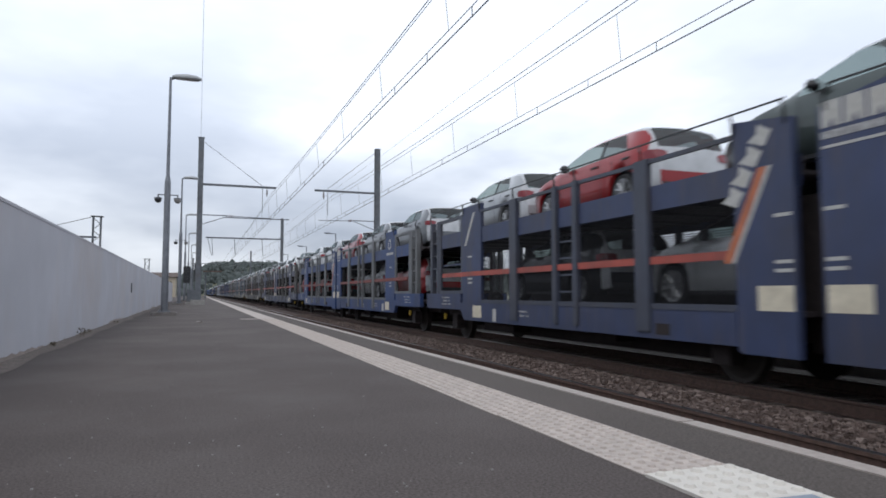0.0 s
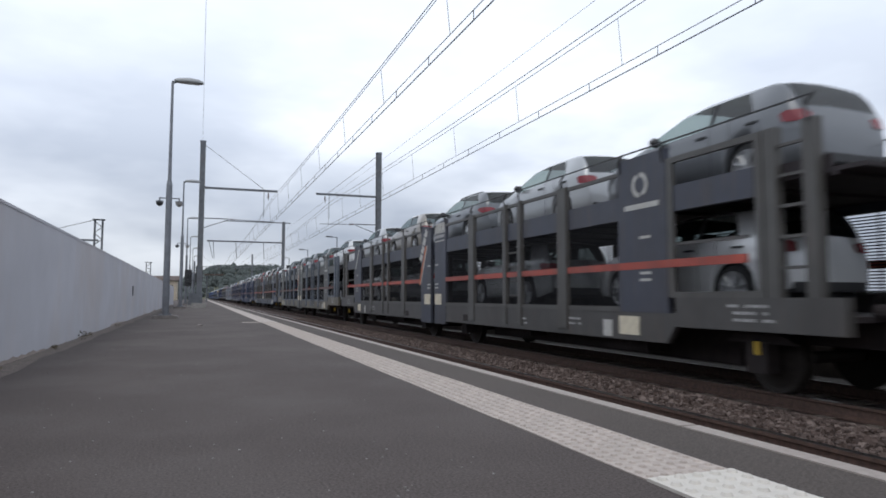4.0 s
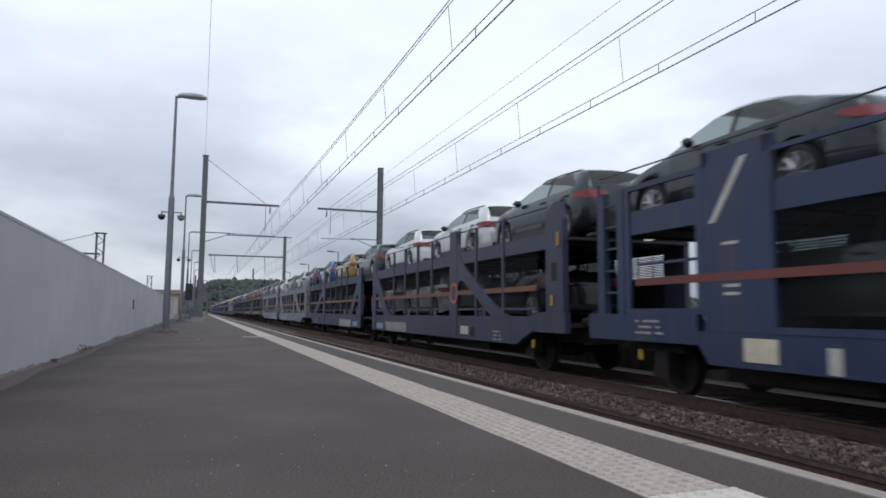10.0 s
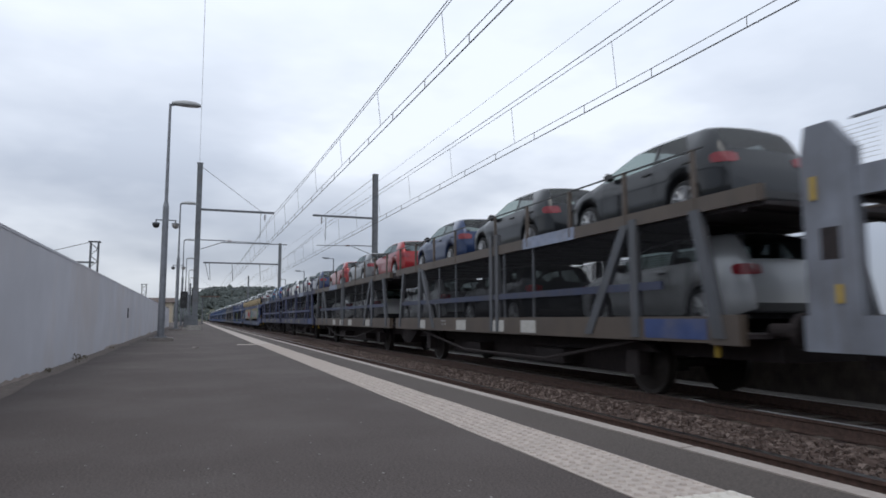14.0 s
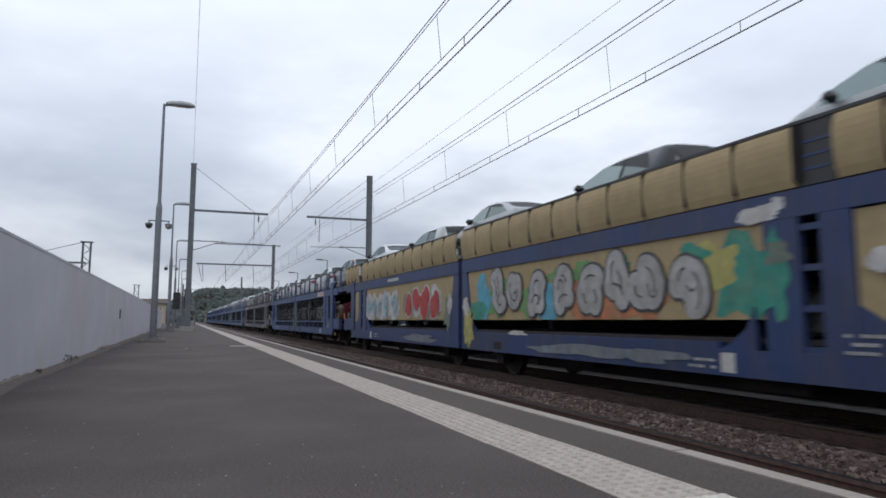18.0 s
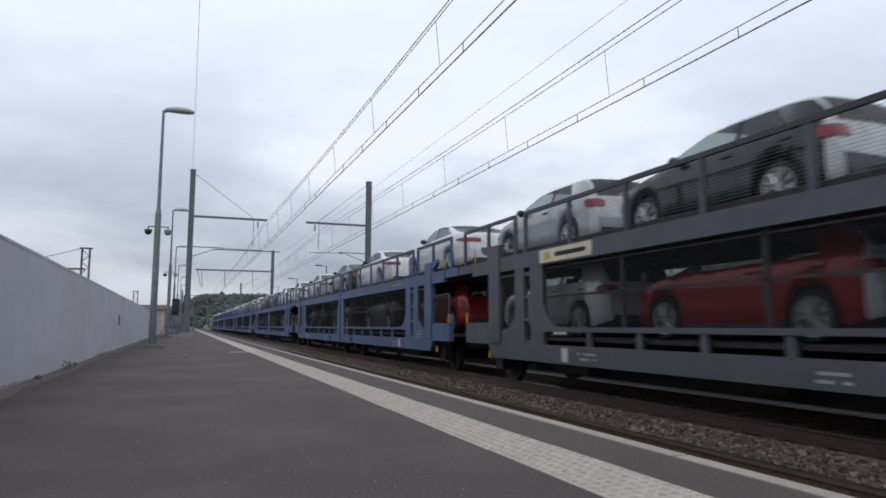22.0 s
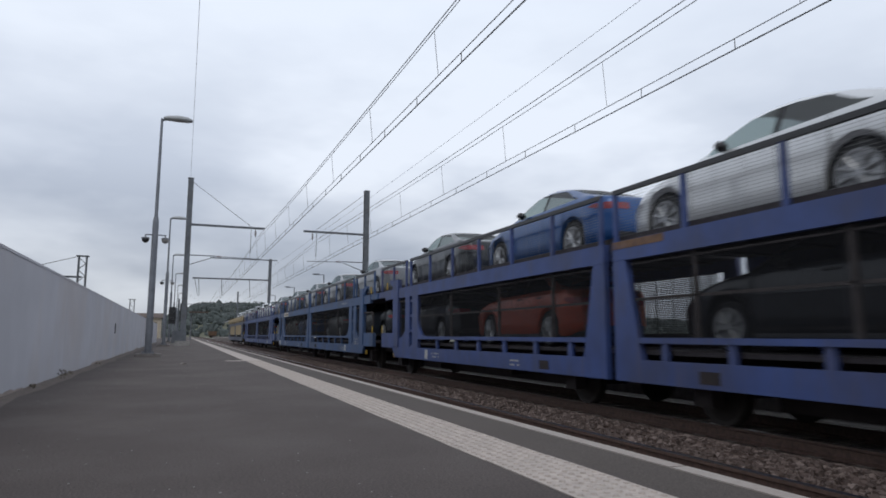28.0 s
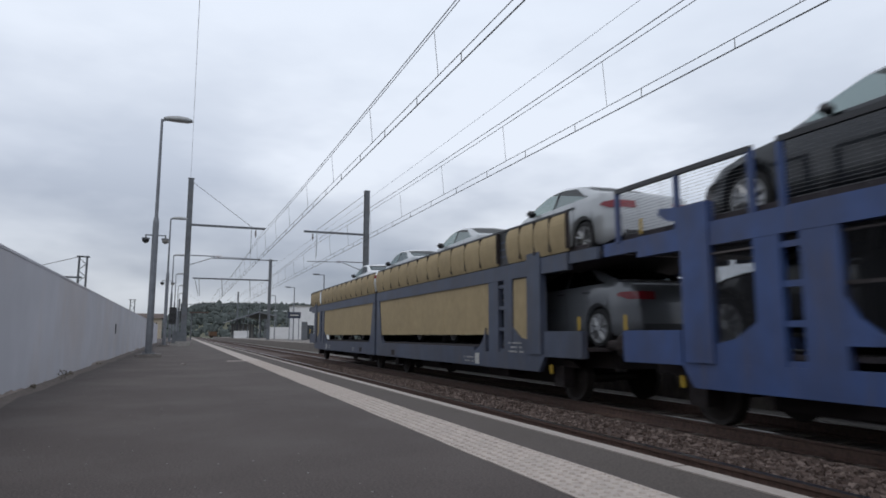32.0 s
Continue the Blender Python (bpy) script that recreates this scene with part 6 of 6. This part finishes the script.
def graffiti(t, L):
    """Sprayed bubble shapes over the yellow panels of one wagon."""
    rng = random.Random(8)
    x0 = -XS + .026
    lo, hi = 1.205, 2.315
    pal = {"teal": (.03, .20, .15), "green": (.10, .24, .08), "aqua": (.07, .27, .36), "orange": (.38, .15, .07), "grey": (.30, .295, .29), "ink": (.05, .05, .055),
           "haze": (.30, .33, .34), "white": (.42, .41, .40), "pool": (.09, .27, .36), "chalk": (.13, .145, .17), "red": (.34, .03, .03), "lemon": (.34, .31, .10),
           "moss": (.12, .15, .12)}
    mats = {k: mat("spray_" + k, v, .7, noise_scale=5, amount=.22, big=.12, stain=(.27, .22, .13), stain_scale=4, stain_amount=.25) for k, v in pal.items()}

    def flat(name, material, pts, x, label):
        m = Mesh()
        m.v = [(x, y, z) for y, z in pts]
        m.f = [tuple(range(len(pts)))]
        part(name, m, mats[material], t, label)

    def blob(cy, cz, ry, rz, wob, seed, z0=lo, z1=hi, n=34):
        out = []
        for i in range(n):
            w = 2 * math.pi * i / n
            r = 1 + wob * (noise.noise((math.cos(w) * 1.6, math.sin(w) * 1.6, seed)) + .4 * noise.noise((math.cos(w) * 5, math.sin(w) * 5, seed)))
            out.append((cy + ry * r * math.cos(w), min(z1, max(z0, cz + rz * r * math.sin(w)))))
        return out

    def ribbons(name, material, strokes, wide, x, label):
        """Flat rounded strokes, each a hair before the last."""
        m = Mesh()
        lift = 0.0
        for pts in strokes:
            pts = [(y, min(hi - wide / 2, max(lo + wide / 2, z))) for y, z in pts]
            for y, z in pts:
                k = len(m.v)
                m.v += [(x - lift, y + wide / 2 * math.cos(w * math.pi / 6), z + wide / 2 * math.sin(w * math.pi / 6)) for w in range(12)]
                m.f.append(tuple(range(k, k + 12)))
                lift += .00012
            for (ya, za), (yb, zb) in zip(pts[:-1], pts[1:]):
                d = Vector((yb - ya, zb - za))
                if d.length < 1e-4:
                    continue
                nn = Vector((-d.y, d.x)).normalized() * wide / 2
                k = len(m.v)
                m.v += [(x - lift, ya + nn.x, za + nn.y), (x - lift, yb + nn.x, zb + nn.y), (x - lift, yb - nn.x, zb - nn.y), (x - lift, ya - nn.x, za - nn.y)]
                m.f.append((k, k + 1, k + 2, k + 3))
                lift += .00012
        part(name, m, mats[material], t, label)

    def arc(cy, cz, ry, rz, w0, w1, n=9):
        return [(cy + ry * math.cos(radians(w0 + (w1 - w0) * i / n)), cz + rz * math.sin(radians(w0 + (w1 - w0) * i / n))) for i in range(n + 1)]

    def glyph(cy, k, size):
        """A few tangled curved strokes that fill one bubble's room and spell nothing."""
        h = .36 * size
        cz = 1.68 + rng.uniform(-.05, .05)
        out = []
        for q in range(3):
            w0 = rng.uniform(0, 360)
            oy, oz = rng.uniform(-.14, .14), rng.uniform(-.5, .5) * h
            out.append(arc(cy + oy, cz + oz, rng.uniform(.08, .2), h * rng.uniform(.3, .75), w0, w0 + rng.choice((-1, 1)) * rng.uniform(90, 210), 7))
        return out

    # half nearer the train's head: grey bubbles over teal, orange and aqua clouds
    for k, (cy, cz, ry, rz, c) in enumerate(((4.55, 1.70, .50, .44, "teal"), (5.0, 1.9, .5, .28, "lemon"), (5.3, 2.02, .30, .17, "teal"), (6.4, 1.45, .5, .30, "orange"), (7.3, 1.42, 1.0, .30, "orange"),
                                             (8.1, 1.55, .5, .34, "orange"), (6.9, 2.02, .34, .16, "teal"), (7.9, 2.0, .3, .15, "green"), (8.6, 2.0, .4, .12, "green"), (9.2, 1.55, .55, .4, "aqua"), (9.7, 1.5, .4, .3, "green"),
                                             (10.6, 1.95, .35, .14, "green"), (11.2, 1.55, .45, .28, "green"), (11.85, 1.62, .42, .42, "aqua"), (12.2, 1.4, .36, .22, "teal"))):
        flat("sprayed_cloud", c, blob(cy, cz, ry, rz, .7, k * 3.1), x0 - .003 - .0006 * k, "sprayed colour cloud")
    for k, cy in enumerate((5.45, 6.25, 7.0, 7.7, 8.6, 9.5, 10.35, 11.15)):
        g = glyph(cy, k * 3 + 1, 1.05)
        ribbons("sprayed_outline", "ink", g, .44, x0 - .014 - .001 * k, "dark sprayed outline")
        ribbons("sprayed_letter", "grey", g, .355, x0 - .024 - .001 * k, "pale sprayed bubble shape")
        inner = [[(y + .03 * math.sin(7 * z), z) for y, z in st[1:-1]] for st in g if len(st) > 4]
        if inner:
            ribbons("sprayed_letter_hole", "ink", inner, .03, x0 - .034 - .001 * k, "thin dark sprayed line")
    # other half: red shapes with white edges, then faint white and blue ones
    for k, cy in enumerate((14.95, 15.75, 16.5, 17.25)):
        flat("sprayed_cloud", "moss" if k % 2 else "white", blob(cy, 1.68, .5, .42, .4, k * 2.3 + 40), x0 - .003 - .0006 * k, "sprayed colour cloud")
        g = glyph(cy, k * 3 + 2, 1.0)
        ribbons("sprayed_outline", "white", g, .42, x0 - .014 - .001 * k, "white sprayed outline")
        ribbons("sprayed_letter", "red", g, .31, x0 - .024 - .001 * k, "red sprayed bubble shape")
    for k, cy in enumerate((18.75, 19.55, 20.35, 21.15, 21.85)):
        flat("sprayed_cloud", "white", blob(cy, 1.66, .55, .46, .3, k * 1.7 + 70), x0 - .003 - .0006 * k, "faint white sprayed cloud")
        g = glyph(cy, k + 1, 1.0)
        ribbons("sprayed_letter", "haze", g, .30, x0 - .012 - .001 * k, "faint pale sprayed shape")
        ribbons("sprayed_letter_hole", "pool", [st[: max(2, len(st) // 2)] for st in g], .10, x0 - .022 - .001 * k, "faint blue sprayed stroke")
    # paint that runs over the frame beside the panels
    xx = -XS - .008
    for k, (cy, cz, ry, rz, c) in enumerate(((4.02, 1.62, .22, .5, "teal"), (3.95, 1.95, .18, .12, "moss"), (4.2, 2.42, .32, .11, "white"), (3.9, 2.5, .1, .07, "white"), (12.75, 1.15, .20, .50, "lemon"), (12.55, .95, .16, .34, "lemon"),
                                             (12.82, 1.5, .17, .2, "white"), (14.05, 1.35, .2, .42, "moss"), (13.85, 1.6, .16, .24, "white"), (8.0, .68, 1.5, .10, "chalk"), (6.3, .70, .7, .09, "chalk"), (2.2, 1.3, .16, .3, "chalk"), (10.2, .94, .35, .05, "white"),
                                             (16.0, .68, 1.3, .1, "chalk"), (2.75, 1.75, .2, .1, "white"))):
        flat("sprayed_cloud", c, blob(cy, cz, ry, rz, .6, k * 4.4 + 9, .54, 2.6), xx - .0008 * k, "sprayed colour cloud")
    m = Mesh()
    for q in range(9):
        m.box(-XS - .02, -XS - .012, 18.2 + .13 * q, 18.31 + .13 * q, 2.44, 2.53)
    part("name_panel", m, PLATE, t, "pale block-letter logo shapes")


def build_train():
    red = (.34, .06, .04)
    made = {}

    def wagon(kind, s, label, *paint):
        if kind not in made:
            t = made[kind] = {"P": wagon_panelled, "B": wagon_braced, "O": wagon_open, "Q": lambda: wagon_panelled(screens=False), "D": wagon_blue, "Y": lambda: wagon_blue(26.4, True)}[kind]()
        else:
            t = copy_thing(made[kind], pose(C2, s, RAIL))
        t.matrix_basis = pose(C2, s, RAIL)
        tagged(t, label)
        colour(t, *paint)
        movers.append((t, C2, s, RAIL))
        return t

    P = "double-deck car transporter wagon, "
    wagon("Q", -7.8, P + "dark blue with orange stripe", (0.028, 0.040, 0.092), (0.042, 0.048, 0.070), red)
    wagon("P", 18.0, P + "bright blue with grey posts", (0.016, 0.042, 0.134), (0.120, 0.125, 0.130), (0.179, 0.027, 0.018))
    wagon("Q", 44.05, P + "faded blue with brownish grey posts", (0.036, 0.046, 0.085), (0.067, 0.065, 0.063), red, (0.031, 0.040, 0.081))
    wagon("Q", 70.15, P + "dusty grey-brown with grey posts", (0.063, 0.060, 0.058), (0.076, 0.073, 0.069), red, (0.045, 0.049, 0.067))
    wagon("Q", 96.15, P + "khaki sill and blue-grey posts", (0.125, 0.112, 0.086), (0.095, 0.112, 0.138), (0.107, 0.040, 0.031), (0.085, 0.088, 0.086))
    wagon("Q", 122.15, P + "blue-grey with khaki stains", (0.042, 0.055, 0.092), (0.085, 0.080, 0.076), red, (0.045, 0.058, 0.085))
    wagon("Q", 148.35, P + "dark blue with orange safety rail", (0.016, 0.029, 0.080), (0.020, 0.034, 0.082), (0.150, 0.030, 0.024))
    wagon("B", 174.42, P + "dark violet-blue with slanting braces", (0.030, 0.034, 0.070), (0.036, 0.040, 0.070), (0.161, 0.058, 0.027))
    wagon("B", 205.22, P + "pale blue-grey with slanting braces and tan stains", (0.185, 0.200, 0.235), (0.20, 0.212, 0.24), (0.22, 0.050, 0.035))
    wagon("O", 235.85, P + "open frames, dark maroon-brown sill", (0.080, 0.060, 0.046), (0.070, 0.076, 0.088), (0.022, 0.031, 0.071))
    o2 = wagon("O", 266.42, P + "open frames, dark navy blue", (0.018, 0.023, 0.062), (0.024, 0.034, 0.092), (0.022, 0.033, 0.105))
    y1 = wagon("Y", 297.45, P + "blue with graffiti-sprayed yellow panels", (0.015, 0.033, 0.105))
    d1 = wagon("D", 323.75, P + "bright blue with wire screens", (0.022, 0.051, 0.143))
    d2 = wagon("D", 350.17, P + "grey-violet with wire screens", (0.065, 0.067, 0.083))
    wagon("D", 376.5, P + "light steel blue with wire screens", (0.053, 0.090, 0.180))
    light = []
    for k in range(5):
        d4 = wagon("D", 402.9 + 26.4 * k, P + "light blue with wire screens", (.035 - .004 * (k % 2), .072 - .006 * (k % 3), .180 - .010 * (k % 2)))
        light.append(d4)
    wagon("Y", 534.9, P + "blue with plain yellow panels, last in train", (0.051, 0.063, 0.098))
    for o in o2.children:
        # this wagon's plates are worn down to faint lettering
        if o.name.startswith("data_plate"):
            o.data = o.data.copy()
            o.data.materials[0] = TANPANEL
    named = light[3]
    lime = mat("lime_spray", (.22, .27, .05), .7)
    x = -XS - .012
    part("sprayed_line", Mesh().tube([(x, 13.04, 2.08), (x, 12.78, 2.10), (x, 12.80, 1.75), (x, 12.55, 1.2), (x, 12.52, .95), (x, 12.62, .74), (x, 12.78, .70), (x, 12.94, .78), (x, 13.02, 1.0), (x, 12.98, 1.35)], .013), lime, d1, "thin lime-green sprayed loop")
    part("sprayed_line", Mesh().tube([(x, 13.02, 2.02), (x, 12.99, 1.7), (x, 12.95, 1.4)], .013), lime, d1, "thin lime-green sprayed stroke")
    part("sprayed_line", Mesh().tube([(x, 13.36, 2.02), (x, 13.56, 2.03), (x, 13.50, 1.7), (x, 13.40, 1.45), (x, 13.62, 1.36), (x, 13.74, 1.05), (x, 13.70, .8), (x, 13.55, .68), (x, 13.40, .74), (x, 13.38, 1.0)], .013), lime, d1, "thin lime-green sprayed loop")
    part("sprayed_line", Mesh().tube([(x, 13.42, 1.2), (x, 13.58, 1.15), (x, 13.44, .98)], .013), lime, d1, "thin lime-green sprayed stroke")
    # smudges of red paint, rust and a chalk-white scrawl on the light blue wagons
    smear = mat("red_smear", (.20, .05, .05), .75, noise_scale=6, amount=.3, stain=(.05, .06, .13), stain_scale=3, stain_amount=.8)
    rusty = mat("rust_patch", (.15, .085, .05), .85, noise_scale=7, amount=.35, stain=(.06, .07, .14), stain_scale=2.5, stain_amount=.7)
    scrawl = mat("white_scrawl", (.42, .43, .46), .7, amount=.15)
    for n, (cy, cz, ry, rz) in enumerate(((12.72, 1.62, .14, .06), (12.72, 1.42, .24, .08), (13.55, 1.52, .18, .05), (13.7, 1.44, .12, .05))):
        part("sprayed_cloud", Mesh().prism([(cy + ry * (1 + .4 * noise.noise((3 * math.cos(w), 3 * math.sin(w), n))) * math.cos(w), cz + rz * (1 + .4 * noise.noise((3 * math.cos(w), 3 * math.sin(w), n))) * math.sin(w)) for w in [2 * math.pi * i / 20 for i in range(20)]], -XS - .006, -XS - .002), smear, light[0], "red paint smudge")
    for wg in (light[0], light[2]):
        part("rust_patch", Mesh().box(-XS - .010, -XS - .006, 11.9, 13.07, 2.50, 2.615), rusty, wg, "orange-brown rust patch")
    pts = [(-XS - .01, 26.4 - 2.0 - .9 * q / 26, .70 + .13 * math.sin(q * 1.25) + .04 * math.sin(q * .5)) for q in range(27)]
    part("sprayed_line", Mesh().tube(pts, .016), scrawl, light[3], "chalk-white scrawl")
    u = 26.4 - 4.95
    part("name_panel", Mesh().box(-XS - .016, -XS - .006, u - .85, u + .85, 2.35, 2.59), CREAM, named, "cream panel with faded lettering")
    part("lettering_bar", Mesh().box(-XS - .019, -XS - .015, u - .68, u + .3, 2.43, 2.51), CHASSIS, named)
    part("logo_square", Mesh().box(-XS - .019, -XS - .015, u + .48, u + .66, 2.40, 2.54), ORANGE, named, "orange square logo")
    part("name_panel", Mesh().box(-XS - .016, -XS - .006, u - .85, u + .85, 2.35, 2.59), CREAM, d2, "cream panel with faded lettering")
    part("lettering_bar", Mesh().box(-XS - .019, -XS - .015, u - .68, u + .3, 2.43, 2.51), CHASSIS, d2)
    part("logo_square", Mesh().box(-XS - .019, -XS - .015, u + .48, u + .66, 2.40, 2.54), YELLOW, d2, "yellow square logo")
    part("name_panel", Mesh().box(-XS - .012, -XS - .006, 4.1, 5.7, 2.37, 2.57), PLATE, d1, "white panel with faded lettering")
    part("lettering_bar", Mesh().box(-XS - .015, -XS - .011, 4.3, 5.3, 2.44, 2.50), ORANGE, d1)
    graffiti(y1, 26.4)

    # cars on the upper deck: kind, colour, place of the door mirror along the train
    upper = """h grey -4.1;h silver 0.7;h green 5.5;h red 11.0;h silver 15.5
h grey 22.0;h grey 26.6;h red 31.1;h silver 35.8;h white 41.1
s slate 47.3;e white 52.3;e white 57.4;s grey 62.3;h grey 67.0
h grey 74.1;h silver 78.8;e grey 83.6;h beige 88.3;h silver 93.2
e white 99.5;h green 104.6;h grey 109.5;h grey 114.2;h slate 119.4
e white 125.4;h grey 130.5;h beige 135.3;h white 141.2;h red 145.8
h silver 151.1;s white 156.9;s grey 161.8;h white 166.8;s slate 172.0
u slate 177.5;u white 182.2;u white 187.7;u slate 192.8;u gold 197.8;u blue 202.75
u slate 208.5;u silver 213.2;u dark 218.2;u white 223.3;u dark 228.0;u slate 232.5
h dark 239.6;h dark 244.4;h navy 249.1;h red 254.7;h grey 259.4;h red 264.0
h navy 270.5;h silver 275.4;h white 280.2;h slate 285.0;h blue 290.1;h azure 294.7
s silver 301.0;h dark 306.1;s silver 311.1;h silver 315.8;s white 321.0
h dark 326.9;h white 332.0;h white 337.1;h white 342.3;h silver 347.1
h dark 353.5;h dark 358.6;h dark 363.8;h dark 369.3;h silver 374.1
f white 380.2;f white 387.2;f black 392.9;f silver 399.6
f white 406.6;f white 413.0;e slate 419.4;f dark 425.6
f white 432.8;f silver 438.9;f black 445.0;f white 451.6
f silver 460.6;f white 466.9;f blue 472.5;f dark 478.5
f grey 485.8;f dark 492.3;f dark 498.3;f slate 505.0
f dark 512.4;f white 519.2;f white 524.7;f dark 531.1
s silver 537.9;s silver 543.1;s silver 548.2;s white 553.3"""
    lower = """h dark -3.7;h dark 1.3;h silver 7.3;h dark 12.4
h red 22.1;h silver 27.1;h red 33.5;h red 39.4
h red 47.4;h dark 51.8;h white 57.2;e white 62.3;h red 67.0
h white 74.4;h silver 80.3;h grey 87.2;h white 93.0
h dark 100.4;h green 105.8;h dark 111.9;h blue 117.8
s dark 125.6;h blue 131.1;s dark 140.6;e white 144.8
h dark 151.9;h silver 157.9;s dark 164.0;h green 170.4
u dark 178.8;u white 185.1;u white 189.8;u dark 195.6;u grey 201.1
u dark 209.8;u blue 215.2;u grey 221.3;u blue 227.1;u dark 231.9
h silver 239.3;h dark 245.2;h silver 250.7;h white 258.5;h white 263.4
h dark 271.3;h dark 276.4;h white 281.3;h dark 286.6;h dark 293.0
h dark 300.6;s dark 313.7;h dark 320.0
h red 326.5;h white 332.4;h white 337.9;h white 343.3;h silver 347.8
h white 353.5;h dark 359.0;h dark 364.4;h red 368.95;h white 373.8
h red 380.0;s dark 386.0;s dark 392.5;s dark 398.9
h dark 405.8;e white 412.2;s dark 419.0;s grey 424.9
s white 432.4;s dark 438.7;s dark 445.5;s dark 452.0
s white 459.3;s dark 466.1;s orange 473.4;s dark 479.2
s dark 484.9;s dark 491.9;s blue 500.9;s beige 505.7
h white 511.4;s blue 517.1;s dark 524.0;f dark 531.6
s grey 537.5;s dark 544.1;s dark 550.9;s dark 557.3"""
    kinds = {"h": "hatchback", "e": "estate", "u": "suv", "s": "saloon", "f": "fastback"}
    for text, z in ((upper, DECK + .012), (lower, LOW)):
        for ln in text.split("\n"):
            for it in ln.split(";"):
                k, c, m = it.split()
                kd = kinds[k]
                L, g3 = CARS[kd][0], CARS[kd][3][3]
                put_car(kd, c, float(m) - (g3 - .52 - L / 2), z)


def motions():
    """The train rolls towards the camera at an even speed."""
    for ob, x, s, z in movers:
        walk(ob, [(0.0, pose(x, s, z)), (32.0, pose(x, s - SPEED * 32.0, z))])


# ---- build ----
build_ground()
build_tracks()
build_wall()
build_lamps()
opposite_lamps()
build_catenary()
build_far()
build_hill()
build_train()
build_platform()
build_stones()
build_grit()
motions()
